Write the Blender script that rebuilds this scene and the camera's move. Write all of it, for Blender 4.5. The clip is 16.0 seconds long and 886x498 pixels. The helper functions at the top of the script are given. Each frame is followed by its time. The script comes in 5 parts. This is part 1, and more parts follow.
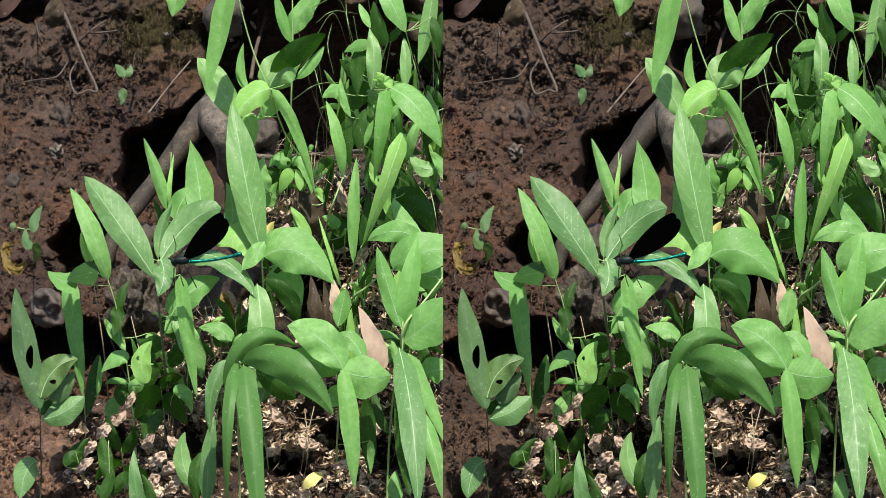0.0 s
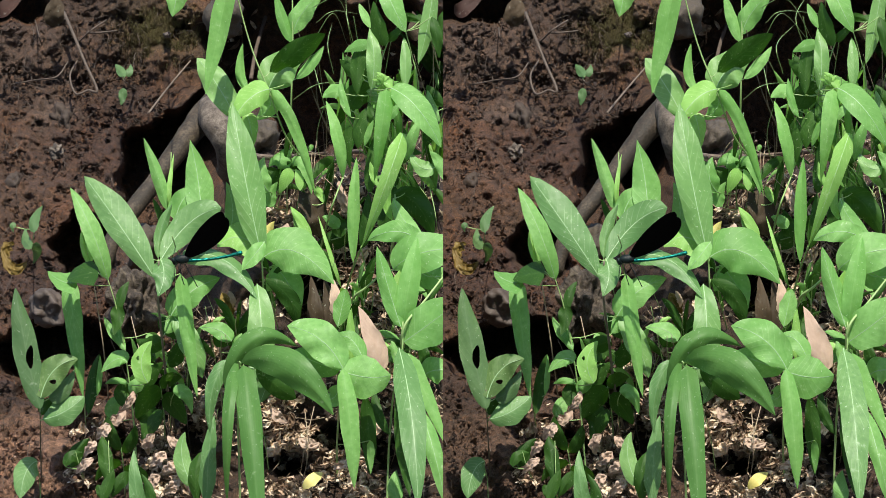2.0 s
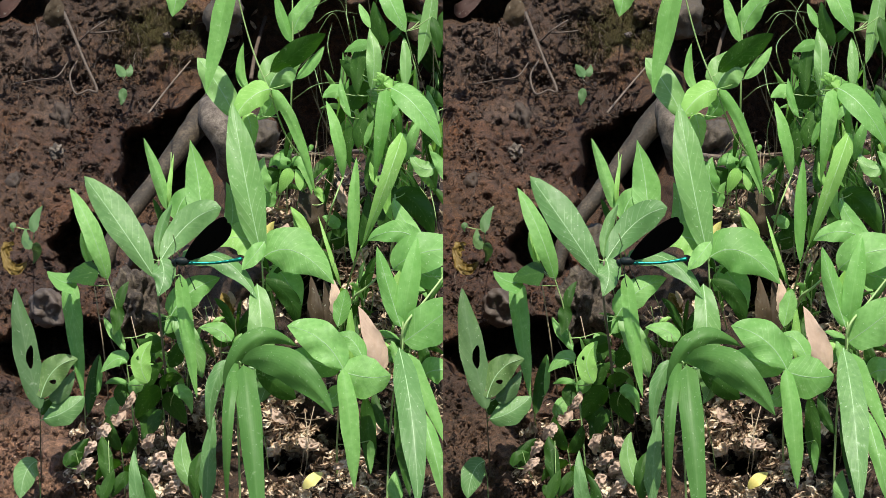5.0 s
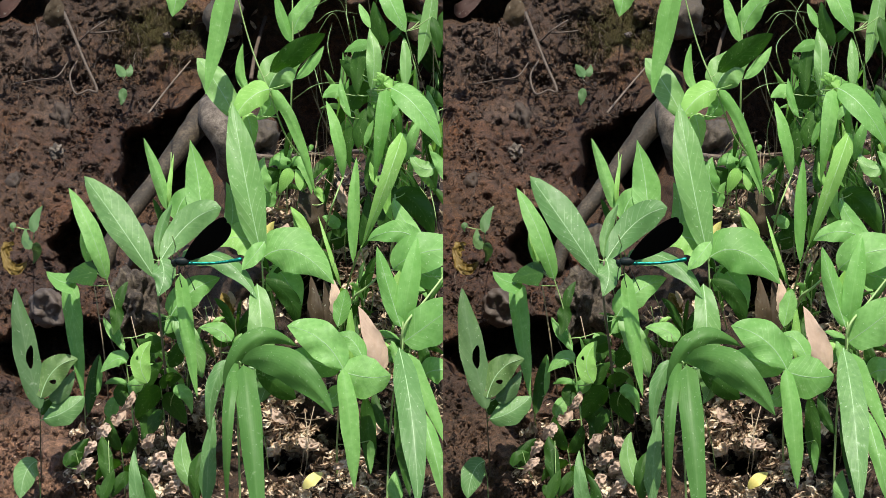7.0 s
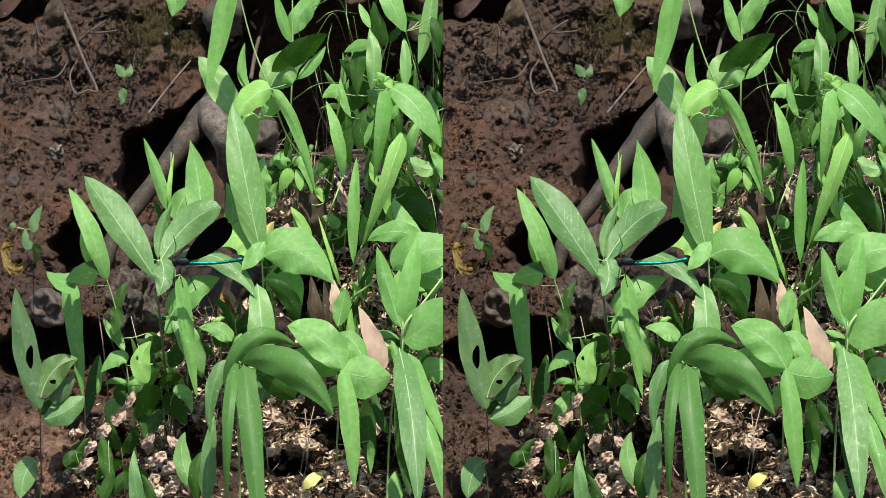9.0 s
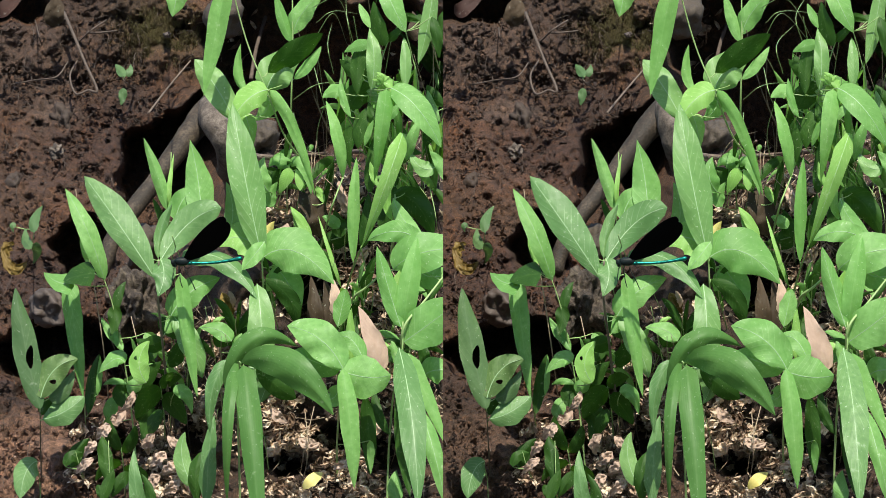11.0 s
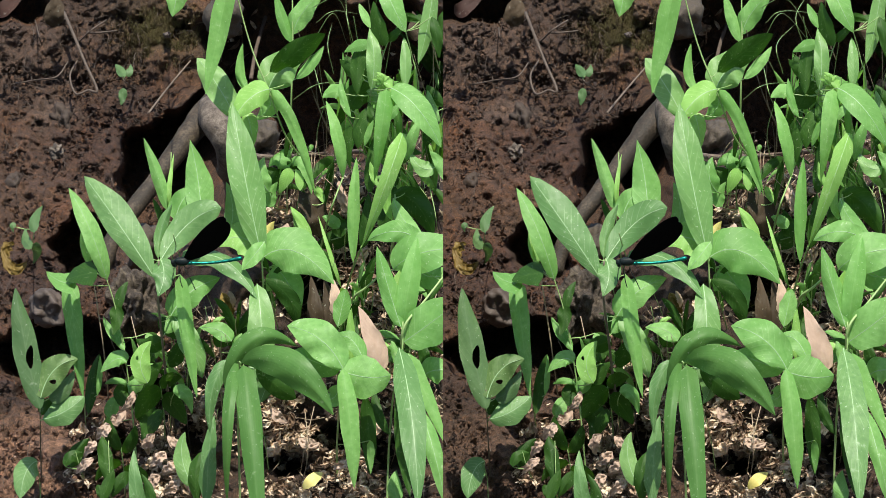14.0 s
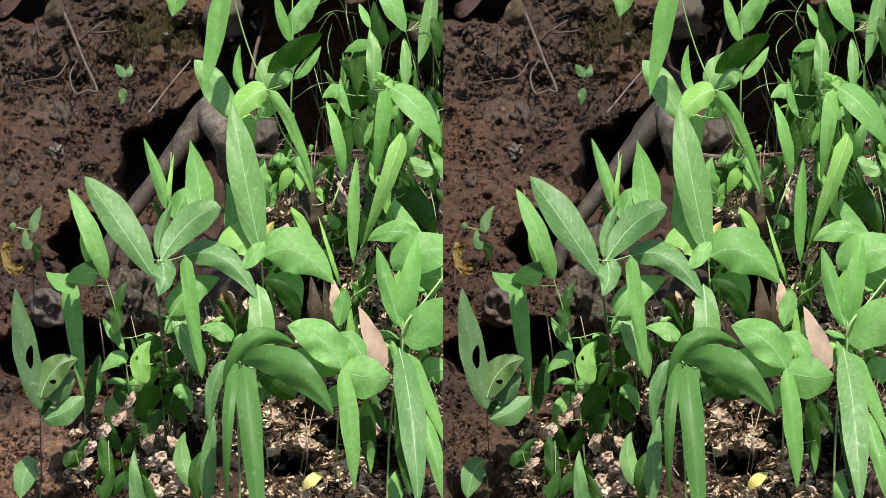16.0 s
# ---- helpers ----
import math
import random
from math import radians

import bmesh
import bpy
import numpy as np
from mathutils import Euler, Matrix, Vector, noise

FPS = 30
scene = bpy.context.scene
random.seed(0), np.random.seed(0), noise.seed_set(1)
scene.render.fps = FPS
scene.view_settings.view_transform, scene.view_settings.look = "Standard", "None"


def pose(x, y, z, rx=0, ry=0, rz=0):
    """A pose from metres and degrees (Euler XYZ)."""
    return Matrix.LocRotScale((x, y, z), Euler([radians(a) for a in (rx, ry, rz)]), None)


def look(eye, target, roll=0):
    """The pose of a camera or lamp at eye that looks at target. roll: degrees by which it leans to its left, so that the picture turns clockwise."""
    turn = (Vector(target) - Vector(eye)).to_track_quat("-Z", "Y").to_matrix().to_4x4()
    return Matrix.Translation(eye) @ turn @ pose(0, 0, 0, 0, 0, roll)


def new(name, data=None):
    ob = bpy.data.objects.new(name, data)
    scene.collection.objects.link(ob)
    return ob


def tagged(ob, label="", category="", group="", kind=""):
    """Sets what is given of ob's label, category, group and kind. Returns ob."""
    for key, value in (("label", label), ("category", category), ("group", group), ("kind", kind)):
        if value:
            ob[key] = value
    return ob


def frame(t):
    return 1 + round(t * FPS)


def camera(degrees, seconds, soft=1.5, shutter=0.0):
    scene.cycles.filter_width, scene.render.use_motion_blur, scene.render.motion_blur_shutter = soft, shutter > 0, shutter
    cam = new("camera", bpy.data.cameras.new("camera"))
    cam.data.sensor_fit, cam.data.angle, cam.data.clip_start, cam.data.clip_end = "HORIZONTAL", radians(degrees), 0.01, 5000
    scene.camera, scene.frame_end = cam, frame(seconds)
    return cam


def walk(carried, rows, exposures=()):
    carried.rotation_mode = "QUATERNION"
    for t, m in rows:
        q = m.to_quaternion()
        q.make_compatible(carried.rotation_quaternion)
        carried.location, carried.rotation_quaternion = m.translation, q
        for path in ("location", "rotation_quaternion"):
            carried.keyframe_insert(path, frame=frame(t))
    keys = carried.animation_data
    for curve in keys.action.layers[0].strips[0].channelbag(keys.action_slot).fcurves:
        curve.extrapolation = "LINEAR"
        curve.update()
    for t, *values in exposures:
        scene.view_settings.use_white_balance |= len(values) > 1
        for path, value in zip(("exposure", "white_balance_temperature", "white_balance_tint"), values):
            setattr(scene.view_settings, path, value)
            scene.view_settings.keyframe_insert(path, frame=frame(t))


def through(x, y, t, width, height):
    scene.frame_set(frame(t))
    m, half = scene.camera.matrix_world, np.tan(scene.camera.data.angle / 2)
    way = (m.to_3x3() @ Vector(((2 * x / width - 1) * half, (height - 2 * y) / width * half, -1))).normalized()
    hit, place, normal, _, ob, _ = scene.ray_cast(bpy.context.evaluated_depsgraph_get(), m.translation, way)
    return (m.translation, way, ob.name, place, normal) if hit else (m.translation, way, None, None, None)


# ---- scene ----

# A low stream bank with weeds, built as two plots that hold the same growth, one for each eye of a stereo view.
# The plots meet along the plane x = 0. Spots are placed to fit the camera's view, on a sheet that faces it:
# x to the right and y down in sheet units (one pixel, about 0.3 mm), p how far back (about 15 mm each).
LENS = 14.0
EYE = Vector((0.0, 0.0, 0.80))
TILT = 18.0
CAM = pose(*EYE, 90 - TILT, 0, 0)
TURN = CAM.to_3x3()
REACH = 784 / math.tan(radians(LENS / 2))
NEAR = 1.9
BASE = 240.0

cam = camera(LENS, 16.0, soft=0.85)
walk(cam, [(0, CAM), (16, CAM)], exposures=[(0, 0.46), (16, 0.46)])

# ---- light ----
SUN_WAY = TURN @ Vector((0.06, 0.81, 0.58)).normalized()
world = bpy.data.worlds.new("sky")
scene.world = world
world.use_nodes = True
sky = world.node_tree.nodes.new("ShaderNodeTexSky")
sky.sky_type = "NISHITA"
sky.sun_disc = False
sky.sun_elevation = math.asin(SUN_WAY.z)
sky.sun_rotation = math.atan2(SUN_WAY.x, SUN_WAY.y)
back = world.node_tree.nodes["Background"]
back.inputs["Strength"].default_value = 0.125
world.node_tree.links.new(sky.outputs[0], back.inputs["Color"])
lamp = bpy.data.lights.new("sun", "SUN")
lamp.energy = 5.0
lamp.angle = radians(0.53)
lamp.color = (1.0, 0.94, 0.84)
sun = new("sun", lamp)
sun.matrix_world = look(SUN_WAY * 10, (0, 0, 0))


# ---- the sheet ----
def depth(p):
    return 1.0 / (1.0 / NEAR - p / BASE)


def spot(x, y, p, plot):
    d = depth(p)
    xx = x - 784 if plot == 0 else x + p
    return CAM @ Vector((xx / REACH * d, (441 - y) / REACH * d, -d))


def spots(a, plot):
    """The same for rows of x, y, p."""
    a = np.asarray(a, float)
    d = 1.0 / (1.0 / NEAR - a[:, 2] / BASE)
    xx = a[:, 0] - 784 if plot == 0 else a[:, 0] + a[:, 2]
    c = np.stack([xx / REACH * d, (441 - a[:, 1]) / REACH * d, -d], 1)
    return c @ np.array(TURN).T + np.array(EYE)


def smooth(a, b, v):
    t = np.clip((v - a) / (b - a), 0, 1)
    return t * t * (3 - 2 * t)


def dug(x, y, cx, cy, rx, ry, lean, edge):
    """1 inside a leaning oval, 0 outside, with a crisp lip."""
    c, n = math.cos(lean), math.sin(lean)
    u, v = ((x - cx) * c + (y - cy) * n) / rx, (-(x - cx) * n + (y - cy) * c) / ry
    wob = 0.10 * np.sin(np.arctan2(v, u) * 5 + 1) + 0.06 * np.sin(np.arctan2(v, u) * 11)
    return 1 - smooth(1 - edge, 1 + edge, np.sqrt(u * u + v * v) + wob)


def ground_p(x, y):
    """How far back the soil lies: a steep bare face on one side, a weedy slope on the other, with hollows dug into it.
    """
    face = np.interp(y, (-400, 0, 150, 300, 450, 560, 650, 780, 882, 1100), (40, 34, 32, 28, 23, 20, 16, 12, 9, 3))
    slope = np.interp(y, (-400, 0, 150, 250, 330, 600, 750, 882, 1100), (40, 33, 30, 20, 14, 10.5, 9, 7, 2))
    k = smooth(190 + np.interp(y, (180, 480), (140, 0)), 440, x)
    hollow = 5.5 * dug(x, y, 312, 316, 98, 138, 0.5, 0.10) + 5 * dug(x, y, 150, 440, 54, 60, 0.0, 0.12)
    hollow = np.maximum(hollow, 5.5 * dug(x, y, 125, 638, 135, 74, 0.05, 0.14))
    floor = face * (1 - k) + slope * k
    # three deep pits added so that the ground behind the upper weeds goes dark
    hollow = np.maximum(hollow, (38 - floor) * dug(x, y, 562, 135, 112, 160, 0.0, 0.10))
    hollow = np.maximum(hollow, (38 - floor) * dug(x, y, 446, 70, 86, 112, 0.0, 0.10))
    hollow = np.maximum(hollow, (38 - floor) * dug(x, y, 700, 120, 110, 125, 0.0, 0.10))
    hollow = np.maximum(hollow, 10 * dug(x, y, 352, 330, 66, 104, 0.1, 0.12))
    # pits added to darken the top corner and the litter where shade falls
    hollow = np.maximum(hollow, 8 * dug(x, y, 10, -22, 85, 62, 0.15, 0.2))
    for cx, cy, rx, ry, deep in ((518, 818, 42, 24, 2.6), (600, 775, 52, 24, 2.4), (205, 815, 48, 52, 2.4), (285, 716, 48, 42, 3.0), (690, 805, 50, 30, 2.4), (545, 540, 44, 60, 3.0), (345, 800, 30, 60, 2.4)):
        hollow = np.maximum(hollow, deep * dug(x, y, cx, cy, rx, ry, 0.0, 0.25))
    return face * (1 - k) + slope * k + hollow


# ---- materials ----
def material(name):
    m = bpy.data.materials.new(name)
    m.use_nodes = True
    n = m.node_tree.nodes
    n.clear()
    return m, n, m.node_tree.links


def node(n, kind, **values):
    made = n.new(kind)
    for key, value in values.items():
        made.inputs[key.replace("_", " ")].default_value = value
    return made


def ramp(n, stops):
    r = n.new("ShaderNodeValToRGB")
    e = r.color_ramp.elements
    while len(e) < len(stops):
        e.new(0.5)
    for el, (at, c) in zip(e, stops):
        el.position, el.color = at, (*c, 1)
    return r


def maths(n, l, op, a, b=None):
    m = n.new("ShaderNodeMath")
    m.operation = op
    for i, v in enumerate((a, b)):
        if v is None:
            continue
        if isinstance(v, (int, float)):
            m.inputs[i].default_value = v
        else:
            l.new(v, m.inputs[i])
    return m.outputs[0]


def mixed(n, l, fac, a, b, blend="MIX"):
    m = n.new("ShaderNodeMix")
    m.data_type, m.blend_type = "RGBA", blend
    for i, v in ((0, fac), (6, a), (7, b)):
        if isinstance(v, (int, float)):
            m.inputs[i].default_value = v
        elif isinstance(v, tuple):
            m.inputs[i].default_value = (*v, 1)
        else:
            l.new(v, m.inputs[i])
    return m.outputs[2]


def leaf_material(name, low, high, vein, through, ribs, gloss=0.5, lucent=0.32):
    """A leaf: ribs 0 for feather veins, 1 for the long parallel veins of a grass."""
    m, n, l = material(name)
    out = n.new("ShaderNodeOutputMaterial")
    uv = n.new("ShaderNodeUVMap")
    sep = n.new("ShaderNodeSeparateXYZ")
    l.new(uv.outputs[0], sep.inputs[0])
    s, a = sep.outputs[0], sep.outputs[1]
    off = maths(n, l, "ABSOLUTE", maths(n, l, "SUBTRACT", a, 0.5))
    geo = n.new("ShaderNodeNewGeometry")
    big = node(n, "ShaderNodeTexNoise", Scale=75.0, Detail=5.0)
    fine = node(n, "ShaderNodeTexNoise", Scale=620.0, Detail=2.0)
    l.new(geo.outputs["Position"], big.inputs["Vector"])
    l.new(geo.outputs["Position"], fine.inputs["Vector"])
    info = n.new("ShaderNodeObjectInfo")
    tone = maths(n, l, "ADD", maths(n, l, "MULTIPLY", big.outputs[0], 0.5), maths(n, l, "MULTIPLY", info.outputs["Random"], 0.5))
    body = mixed(n, l, tone, low, high)
    if ribs:
        wave = maths(n, l, "SINE", maths(n, l, "MULTIPLY", a, 70.0))
        strength = 0.3
    else:
        wave = maths(n, l, "SINE", maths(n, l, "MULTIPLY", maths(n, l, "SUBTRACT", s, maths(n, l, "MULTIPLY", off, 0.45)), 64.0))
        strength = 0.34
    patchy = maths(n, l, "MULTIPLY", maths(n, l, "MAXIMUM", maths(n, l, "SUBTRACT", big.outputs[0], 0.4), 0.0), 4.0)
    line = maths(n, l, "MULTIPLY", maths(n, l, "POWER", maths(n, l, "MAXIMUM", wave, 0.0), 12.0), maths(n, l, "MULTIPLY", patchy, strength))
    rib = maths(n, l, "MULTIPLY", maths(n, l, "SUBTRACT", 1.0, maths(n, l, "MINIMUM", maths(n, l, "MULTIPLY", off, 22.0), 1.0)), 0.2)
    body = mixed(n, l, maths(n, l, "MAXIMUM", line, rib), body, vein)
    mottle = node(n, "ShaderNodeTexNoise", Scale=290.0, Detail=4.0, Roughness=0.6)
    l.new(geo.outputs["Position"], mottle.inputs["Vector"])
    body = mixed(n, l, maths(n, l, "MULTIPLY", maths(n, l, "MAXIMUM", maths(n, l, "SUBTRACT", 0.56, mottle.outputs[0]), 0.0), 1.8), body, low)
    scuff = maths(n, l, "MINIMUM", maths(n, l, "MULTIPLY", maths(n, l, "MAXIMUM", maths(n, l, "SUBTRACT", mottle.outputs[0], 0.62), 0.0), 3.0), 0.4)
    speck = maths(n, l, "MULTIPLY", maths(n, l, "GREATER_THAN", fine.outputs[0], 0.72), 0.55)
    body = mixed(n, l, maths(n, l, "MAXIMUM", speck, scuff), body, tuple(0.35 * c + 0.65 * v for c, v in zip((0.74, 0.80, 0.68), vein)))
    p = node(n, "ShaderNodeBsdfPrincipled", Roughness=gloss)
    p.inputs["Specular IOR Level"].default_value = 0.42
    l.new(body, p.inputs["Base Color"])
    rough = maths(n, l, "ADD", maths(n, l, "MULTIPLY", big.outputs[0], 0.3), gloss - 0.1)
    l.new(rough, p.inputs["Roughness"])
    bump = node(n, "ShaderNodeBump", Strength=0.5, Distance=0.0011)
    height = maths(n, l, "ADD", maths(n, l, "MULTIPLY", wave, 0.015 if ribs else 0.03), maths(n, l, "ADD", maths(n, l, "MULTIPLY", big.outputs[0], 1.3), maths(n, l, "MULTIPLY", fine.outputs[0], 0.12)))
    l.new(height, bump.inputs["Height"])
    l.new(bump.outputs[0], p.inputs["Normal"])
    t = n.new("ShaderNodeBsdfTranslucent")
    l.new(mixed(n, l, 1.0, body, through, "MULTIPLY"), t.inputs["Color"])
    mix = n.new("ShaderNodeMixShader")
    mix.inputs[0].default_value = lucent
    l.new(p.outputs[0], mix.inputs[1])
    l.new(t.outputs[0], mix.inputs[2])
    l.new(mix.outputs[0], out.inputs[0])
    return m


def grainy(name, stops, scale=60.0, rough=0.8, bump=0.4, grain=600.0, reach=0.002, island=0.0, metal=0.0, wet=0.0, sheen=0.5):
    """Soil, stone, bark and the like: colour by noise at two scales, fine relief."""
    m, n, l = material(name)
    out = n.new("ShaderNodeOutputMaterial")
    geo = n.new("ShaderNodeNewGeometry")
    big = node(n, "ShaderNodeTexNoise", Scale=scale, Detail=6.0, Roughness=0.65)
    fine = node(n, "ShaderNodeTexNoise", Scale=grain, Detail=3.0)
    for t in (big, fine):
        l.new(geo.outputs["Position"], t.inputs["Vector"])
    tone = maths(n, l, "ADD", maths(n, l, "MULTIPLY", big.outputs[0], 0.7), maths(n, l, "MULTIPLY", fine.outputs[0], 0.3))
    if island:
        tone = maths(n, l, "ADD", maths(n, l, "MULTIPLY", tone, 1 - island), maths(n, l, "MULTIPLY", geo.outputs["Random Per Island"], island))
    r = ramp(n, stops)
    l.new(tone, r.inputs[0])
    p = node(n, "ShaderNodeBsdfPrincipled", Roughness=rough, Metallic=metal)
    p.inputs["Specular IOR Level"].default_value = sheen
    l.new(r.outputs[0], p.inputs["Base Color"])
    if wet:
        l.new(maths(n, l, "SUBTRACT", rough, maths(n, l, "MULTIPLY", maths(n, l, "GREATER_THAN", big.outputs[0], 0.56), wet)), p.inputs["Roughness"])
    b = node(n, "ShaderNodeBump", Strength=bump, Distance=reach)
    l.new(tone, b.inputs["Height"])
    l.new(b.outputs[0], p.inputs["Normal"])
    l.new(p.outputs[0], out.inputs[0])
    return m


GREEN = leaf_material("fresh_leaf", (0.117, 0.32, 0.0595), (0.325, 0.62, 0.195), (0.45, 0.70, 0.32), (1.0, 1.0, 0.45), 0, 0.5, 0.44)
BLUISH = leaf_material("dull_leaf", (0.0782, 0.197, 0.0533), (0.189, 0.355, 0.119), (0.42, 0.58, 0.34), (0.9, 1.0, 0.55), 0, 0.46, 0.28)
WAXY = leaf_material("waxy_leaf", (0.12, 0.28, 0.0697), (0.268, 0.47, 0.152), (0.48, 0.67, 0.36), (0.95, 1.0, 0.5), 0, 0.44, 0.32)
RAGGED = leaf_material("ragged_leaf", (0.045, 0.11, 0.028), (0.17, 0.29, 0.09), (0.36, 0.48, 0.22), (1.0, 1.0, 0.45), 0, 0.45, 0.35)
LIME = leaf_material("young_leaf", (0.192, 0.42, 0.0713), (0.355, 0.62, 0.18), (0.54, 0.72, 0.32), (1.0, 1.0, 0.5), 0)
# dark copy of the fresh leaf: shade put into the colour
DEEP = leaf_material("shaded_leaf", (0.024, 0.085, 0.009), (0.064, 0.175, 0.02), (0.14, 0.28, 0.07), (1.0, 1.0, 0.4), 0, 0.55, 0.5)
BLADE = leaf_material("grass_blade", (0.131, 0.355, 0.063), (0.325, 0.62, 0.187), (0.40, 0.67, 0.26), (1.0, 1.0, 0.45), 1, 0.5, 0.44)
# BLUISH darkened: the shade on the left-hand leaves is in the colour
DULL = leaf_material("shaded_dull_leaf", (0.058, 0.13, 0.042), (0.125, 0.225, 0.08), (0.204, 0.289, 0.145), (0.9, 1.0, 0.55), 0, 0.5, 0.25)
OLIVE = leaf_material("olive_blade", (0.068, 0.185, 0.034), (0.10, 0.24, 0.05), (0.16, 0.31, 0.08), (1.0, 1.0, 0.5), 1)
TAN = leaf_material("dead_leaf", (0.36, 0.25, 0.18), (0.60, 0.46, 0.36), (0.45, 0.32, 0.22), (1.0, 0.8, 0.5), 0, 0.7, 0.15)
BROWN = leaf_material("brown_leaf", (0.03, 0.02, 0.009), (0.068, 0.044, 0.02), (0.06, 0.04, 0.018), (1.0, 0.8, 0.5), 0, 0.7, 0.1)
RUSTY = leaf_material("rusty_leaf", (0.022, 0.008, 0.004), (0.050, 0.017, 0.009), (0.05, 0.022, 0.012), (1.0, 0.6, 0.4), 0, 0.7, 0.1)
OCHRE = leaf_material("ochre_leaf", (0.14, 0.088, 0.016), (0.26, 0.18, 0.04), (0.40, 0.32, 0.10), (1.0, 0.9, 0.4), 0, 0.6, 0.25)
YELLOW = leaf_material("yellow_leaf", (0.62, 0.52, 0.12), (0.78, 0.72, 0.28), (0.80, 0.76, 0.45), (1.0, 0.9, 0.4), 0, 0.6, 0.25)
MIDRIB = grainy("midrib", [(0.3, (0.20, 0.38, 0.14)), (0.7, (0.38, 0.55, 0.30))], rough=0.5, bump=0.1)
STEM = grainy("green_stem", [(0.3, (0.16, 0.30, 0.08)), (0.7, (0.34, 0.47, 0.18))], rough=0.5, bump=0.2)
BROWN_STEM = grainy("brown_stem", [(0.3, (0.06, 0.045, 0.03)), (0.7, (0.22, 0.20, 0.13))], rough=0.6, bump=0.3)


# rusty, mossy, dry and painted-shade patches of the bank: x, y, reach and colour
STAINS_AND_SHADE = [
    # dark tints at the top, beside the hollow and under weeds stand for shade
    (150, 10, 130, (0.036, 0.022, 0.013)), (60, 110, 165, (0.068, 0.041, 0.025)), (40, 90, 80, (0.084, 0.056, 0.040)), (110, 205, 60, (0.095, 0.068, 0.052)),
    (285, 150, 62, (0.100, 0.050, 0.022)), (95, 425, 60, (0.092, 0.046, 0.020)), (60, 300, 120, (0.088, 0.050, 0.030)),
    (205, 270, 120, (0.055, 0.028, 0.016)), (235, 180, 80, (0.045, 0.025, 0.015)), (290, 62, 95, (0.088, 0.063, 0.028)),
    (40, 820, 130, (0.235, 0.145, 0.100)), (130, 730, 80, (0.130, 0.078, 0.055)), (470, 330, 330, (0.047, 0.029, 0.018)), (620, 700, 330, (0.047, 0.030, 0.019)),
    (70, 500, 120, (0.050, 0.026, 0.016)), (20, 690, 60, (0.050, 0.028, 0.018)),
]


def soil_material(name, island=0.0):
    """Damp clay soil: purplish, rusty and pale patches, painted shade, crumbs, fibres and wet specks."""
    m, n, l = material(name)
    out = n.new("ShaderNodeOutputMaterial")
    geo = n.new("ShaderNodeNewGeometry")
    place = geo.outputs["Position"]
    patch = node(n, "ShaderNodeTexNoise", Scale=13.0, Detail=4.0)
    crumb = node(n, "ShaderNodeTexNoise", Scale=150.0, Detail=8.0, Roughness=0.75)
    grain = node(n, "ShaderNodeTexNoise", Scale=900.0, Detail=2.0)
    cell = node(n, "ShaderNodeTexVoronoi", Scale=330.0)

    def shifted(by, far):
        add, scaled = n.new("ShaderNodeVectorMath"), n.new("ShaderNodeVectorMath")
        add.operation, scaled.operation = "ADD", "SCALE"
        scaled.inputs["Scale"].default_value = far
        l.new(by, scaled.inputs[0])
        l.new(place, add.inputs[0])
        l.new(scaled.outputs[0], add.inputs[1])
        return add.outputs[0]
    bent = shifted(crumb.outputs["Color"], 0.02)
    l.new(bent, cell.inputs["Vector"])
    stretch = n.new("ShaderNodeMapping")
    stretch.inputs["Scale"].default_value = (700, 700, 110)
    stretch.inputs["Rotation"].default_value = (0.3, 0.5, 0.2)
    l.new(bent, stretch.inputs["Vector"])
    fibre = node(n, "ShaderNodeTexNoise", Scale=1.0, Detail=3.0)
    l.new(stretch.outputs[0], fibre.inputs["Vector"])
    for t in (patch, crumb, grain):
        l.new(place, t.inputs["Vector"])
    hue = ramp(n, [(0.36, (0.070, 0.041, 0.022)), (0.50, (0.086, 0.047, 0.024)), (0.64, (0.104, 0.049, 0.022))])
    l.new(patch.outputs[0], hue.inputs[0])
    colour = hue.outputs[0]
    ragged = shifted(patch.outputs["Color"], 0.05)
    for x, y, reach, tint in STAINS_AND_SHADE:
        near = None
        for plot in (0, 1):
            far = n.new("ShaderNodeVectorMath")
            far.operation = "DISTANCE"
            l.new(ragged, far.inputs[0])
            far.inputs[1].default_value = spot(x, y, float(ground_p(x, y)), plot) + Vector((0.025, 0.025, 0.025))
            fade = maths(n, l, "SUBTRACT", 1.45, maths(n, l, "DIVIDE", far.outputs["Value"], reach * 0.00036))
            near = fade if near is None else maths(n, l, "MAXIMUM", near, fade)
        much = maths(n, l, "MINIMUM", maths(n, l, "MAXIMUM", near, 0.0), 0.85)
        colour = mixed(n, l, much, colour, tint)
    tone = maths(n, l, "ADD", maths(n, l, "MULTIPLY", crumb.outputs[0], 0.5), maths(n, l, "MULTIPLY", fibre.outputs[0], 0.5))
    shade = ramp(n, [(0.37, (0.29, 0.25, 0.21)), (0.50, (0.79, 0.70, 0.62)), (0.62, (2.20, 1.95, 1.70))])
    l.new(tone, shade.inputs[0])
    colour = mixed(n, l, 1.0, colour, shade.outputs[0], "MULTIPLY")
    if island:
        vary = ramp(n, [(0.0, (1 - island,) * 3), (1.0, (1 + island,) * 3)])
        l.new(geo.outputs["Random Per Island"], vary.inputs[0])
        colour = mixed(n, l, 1.0, colour, vary.outputs[0], "MULTIPLY")
    p = node(n, "ShaderNodeBsdfPrincipled", Roughness=0.7)
    l.new(colour, p.inputs["Base Color"])
    l.new(maths(n, l, "SUBTRACT", 0.74, maths(n, l, "MULTIPLY", maths(n, l, "GREATER_THAN", grain.outputs[0], 0.66), 0.52)), p.inputs["Roughness"])
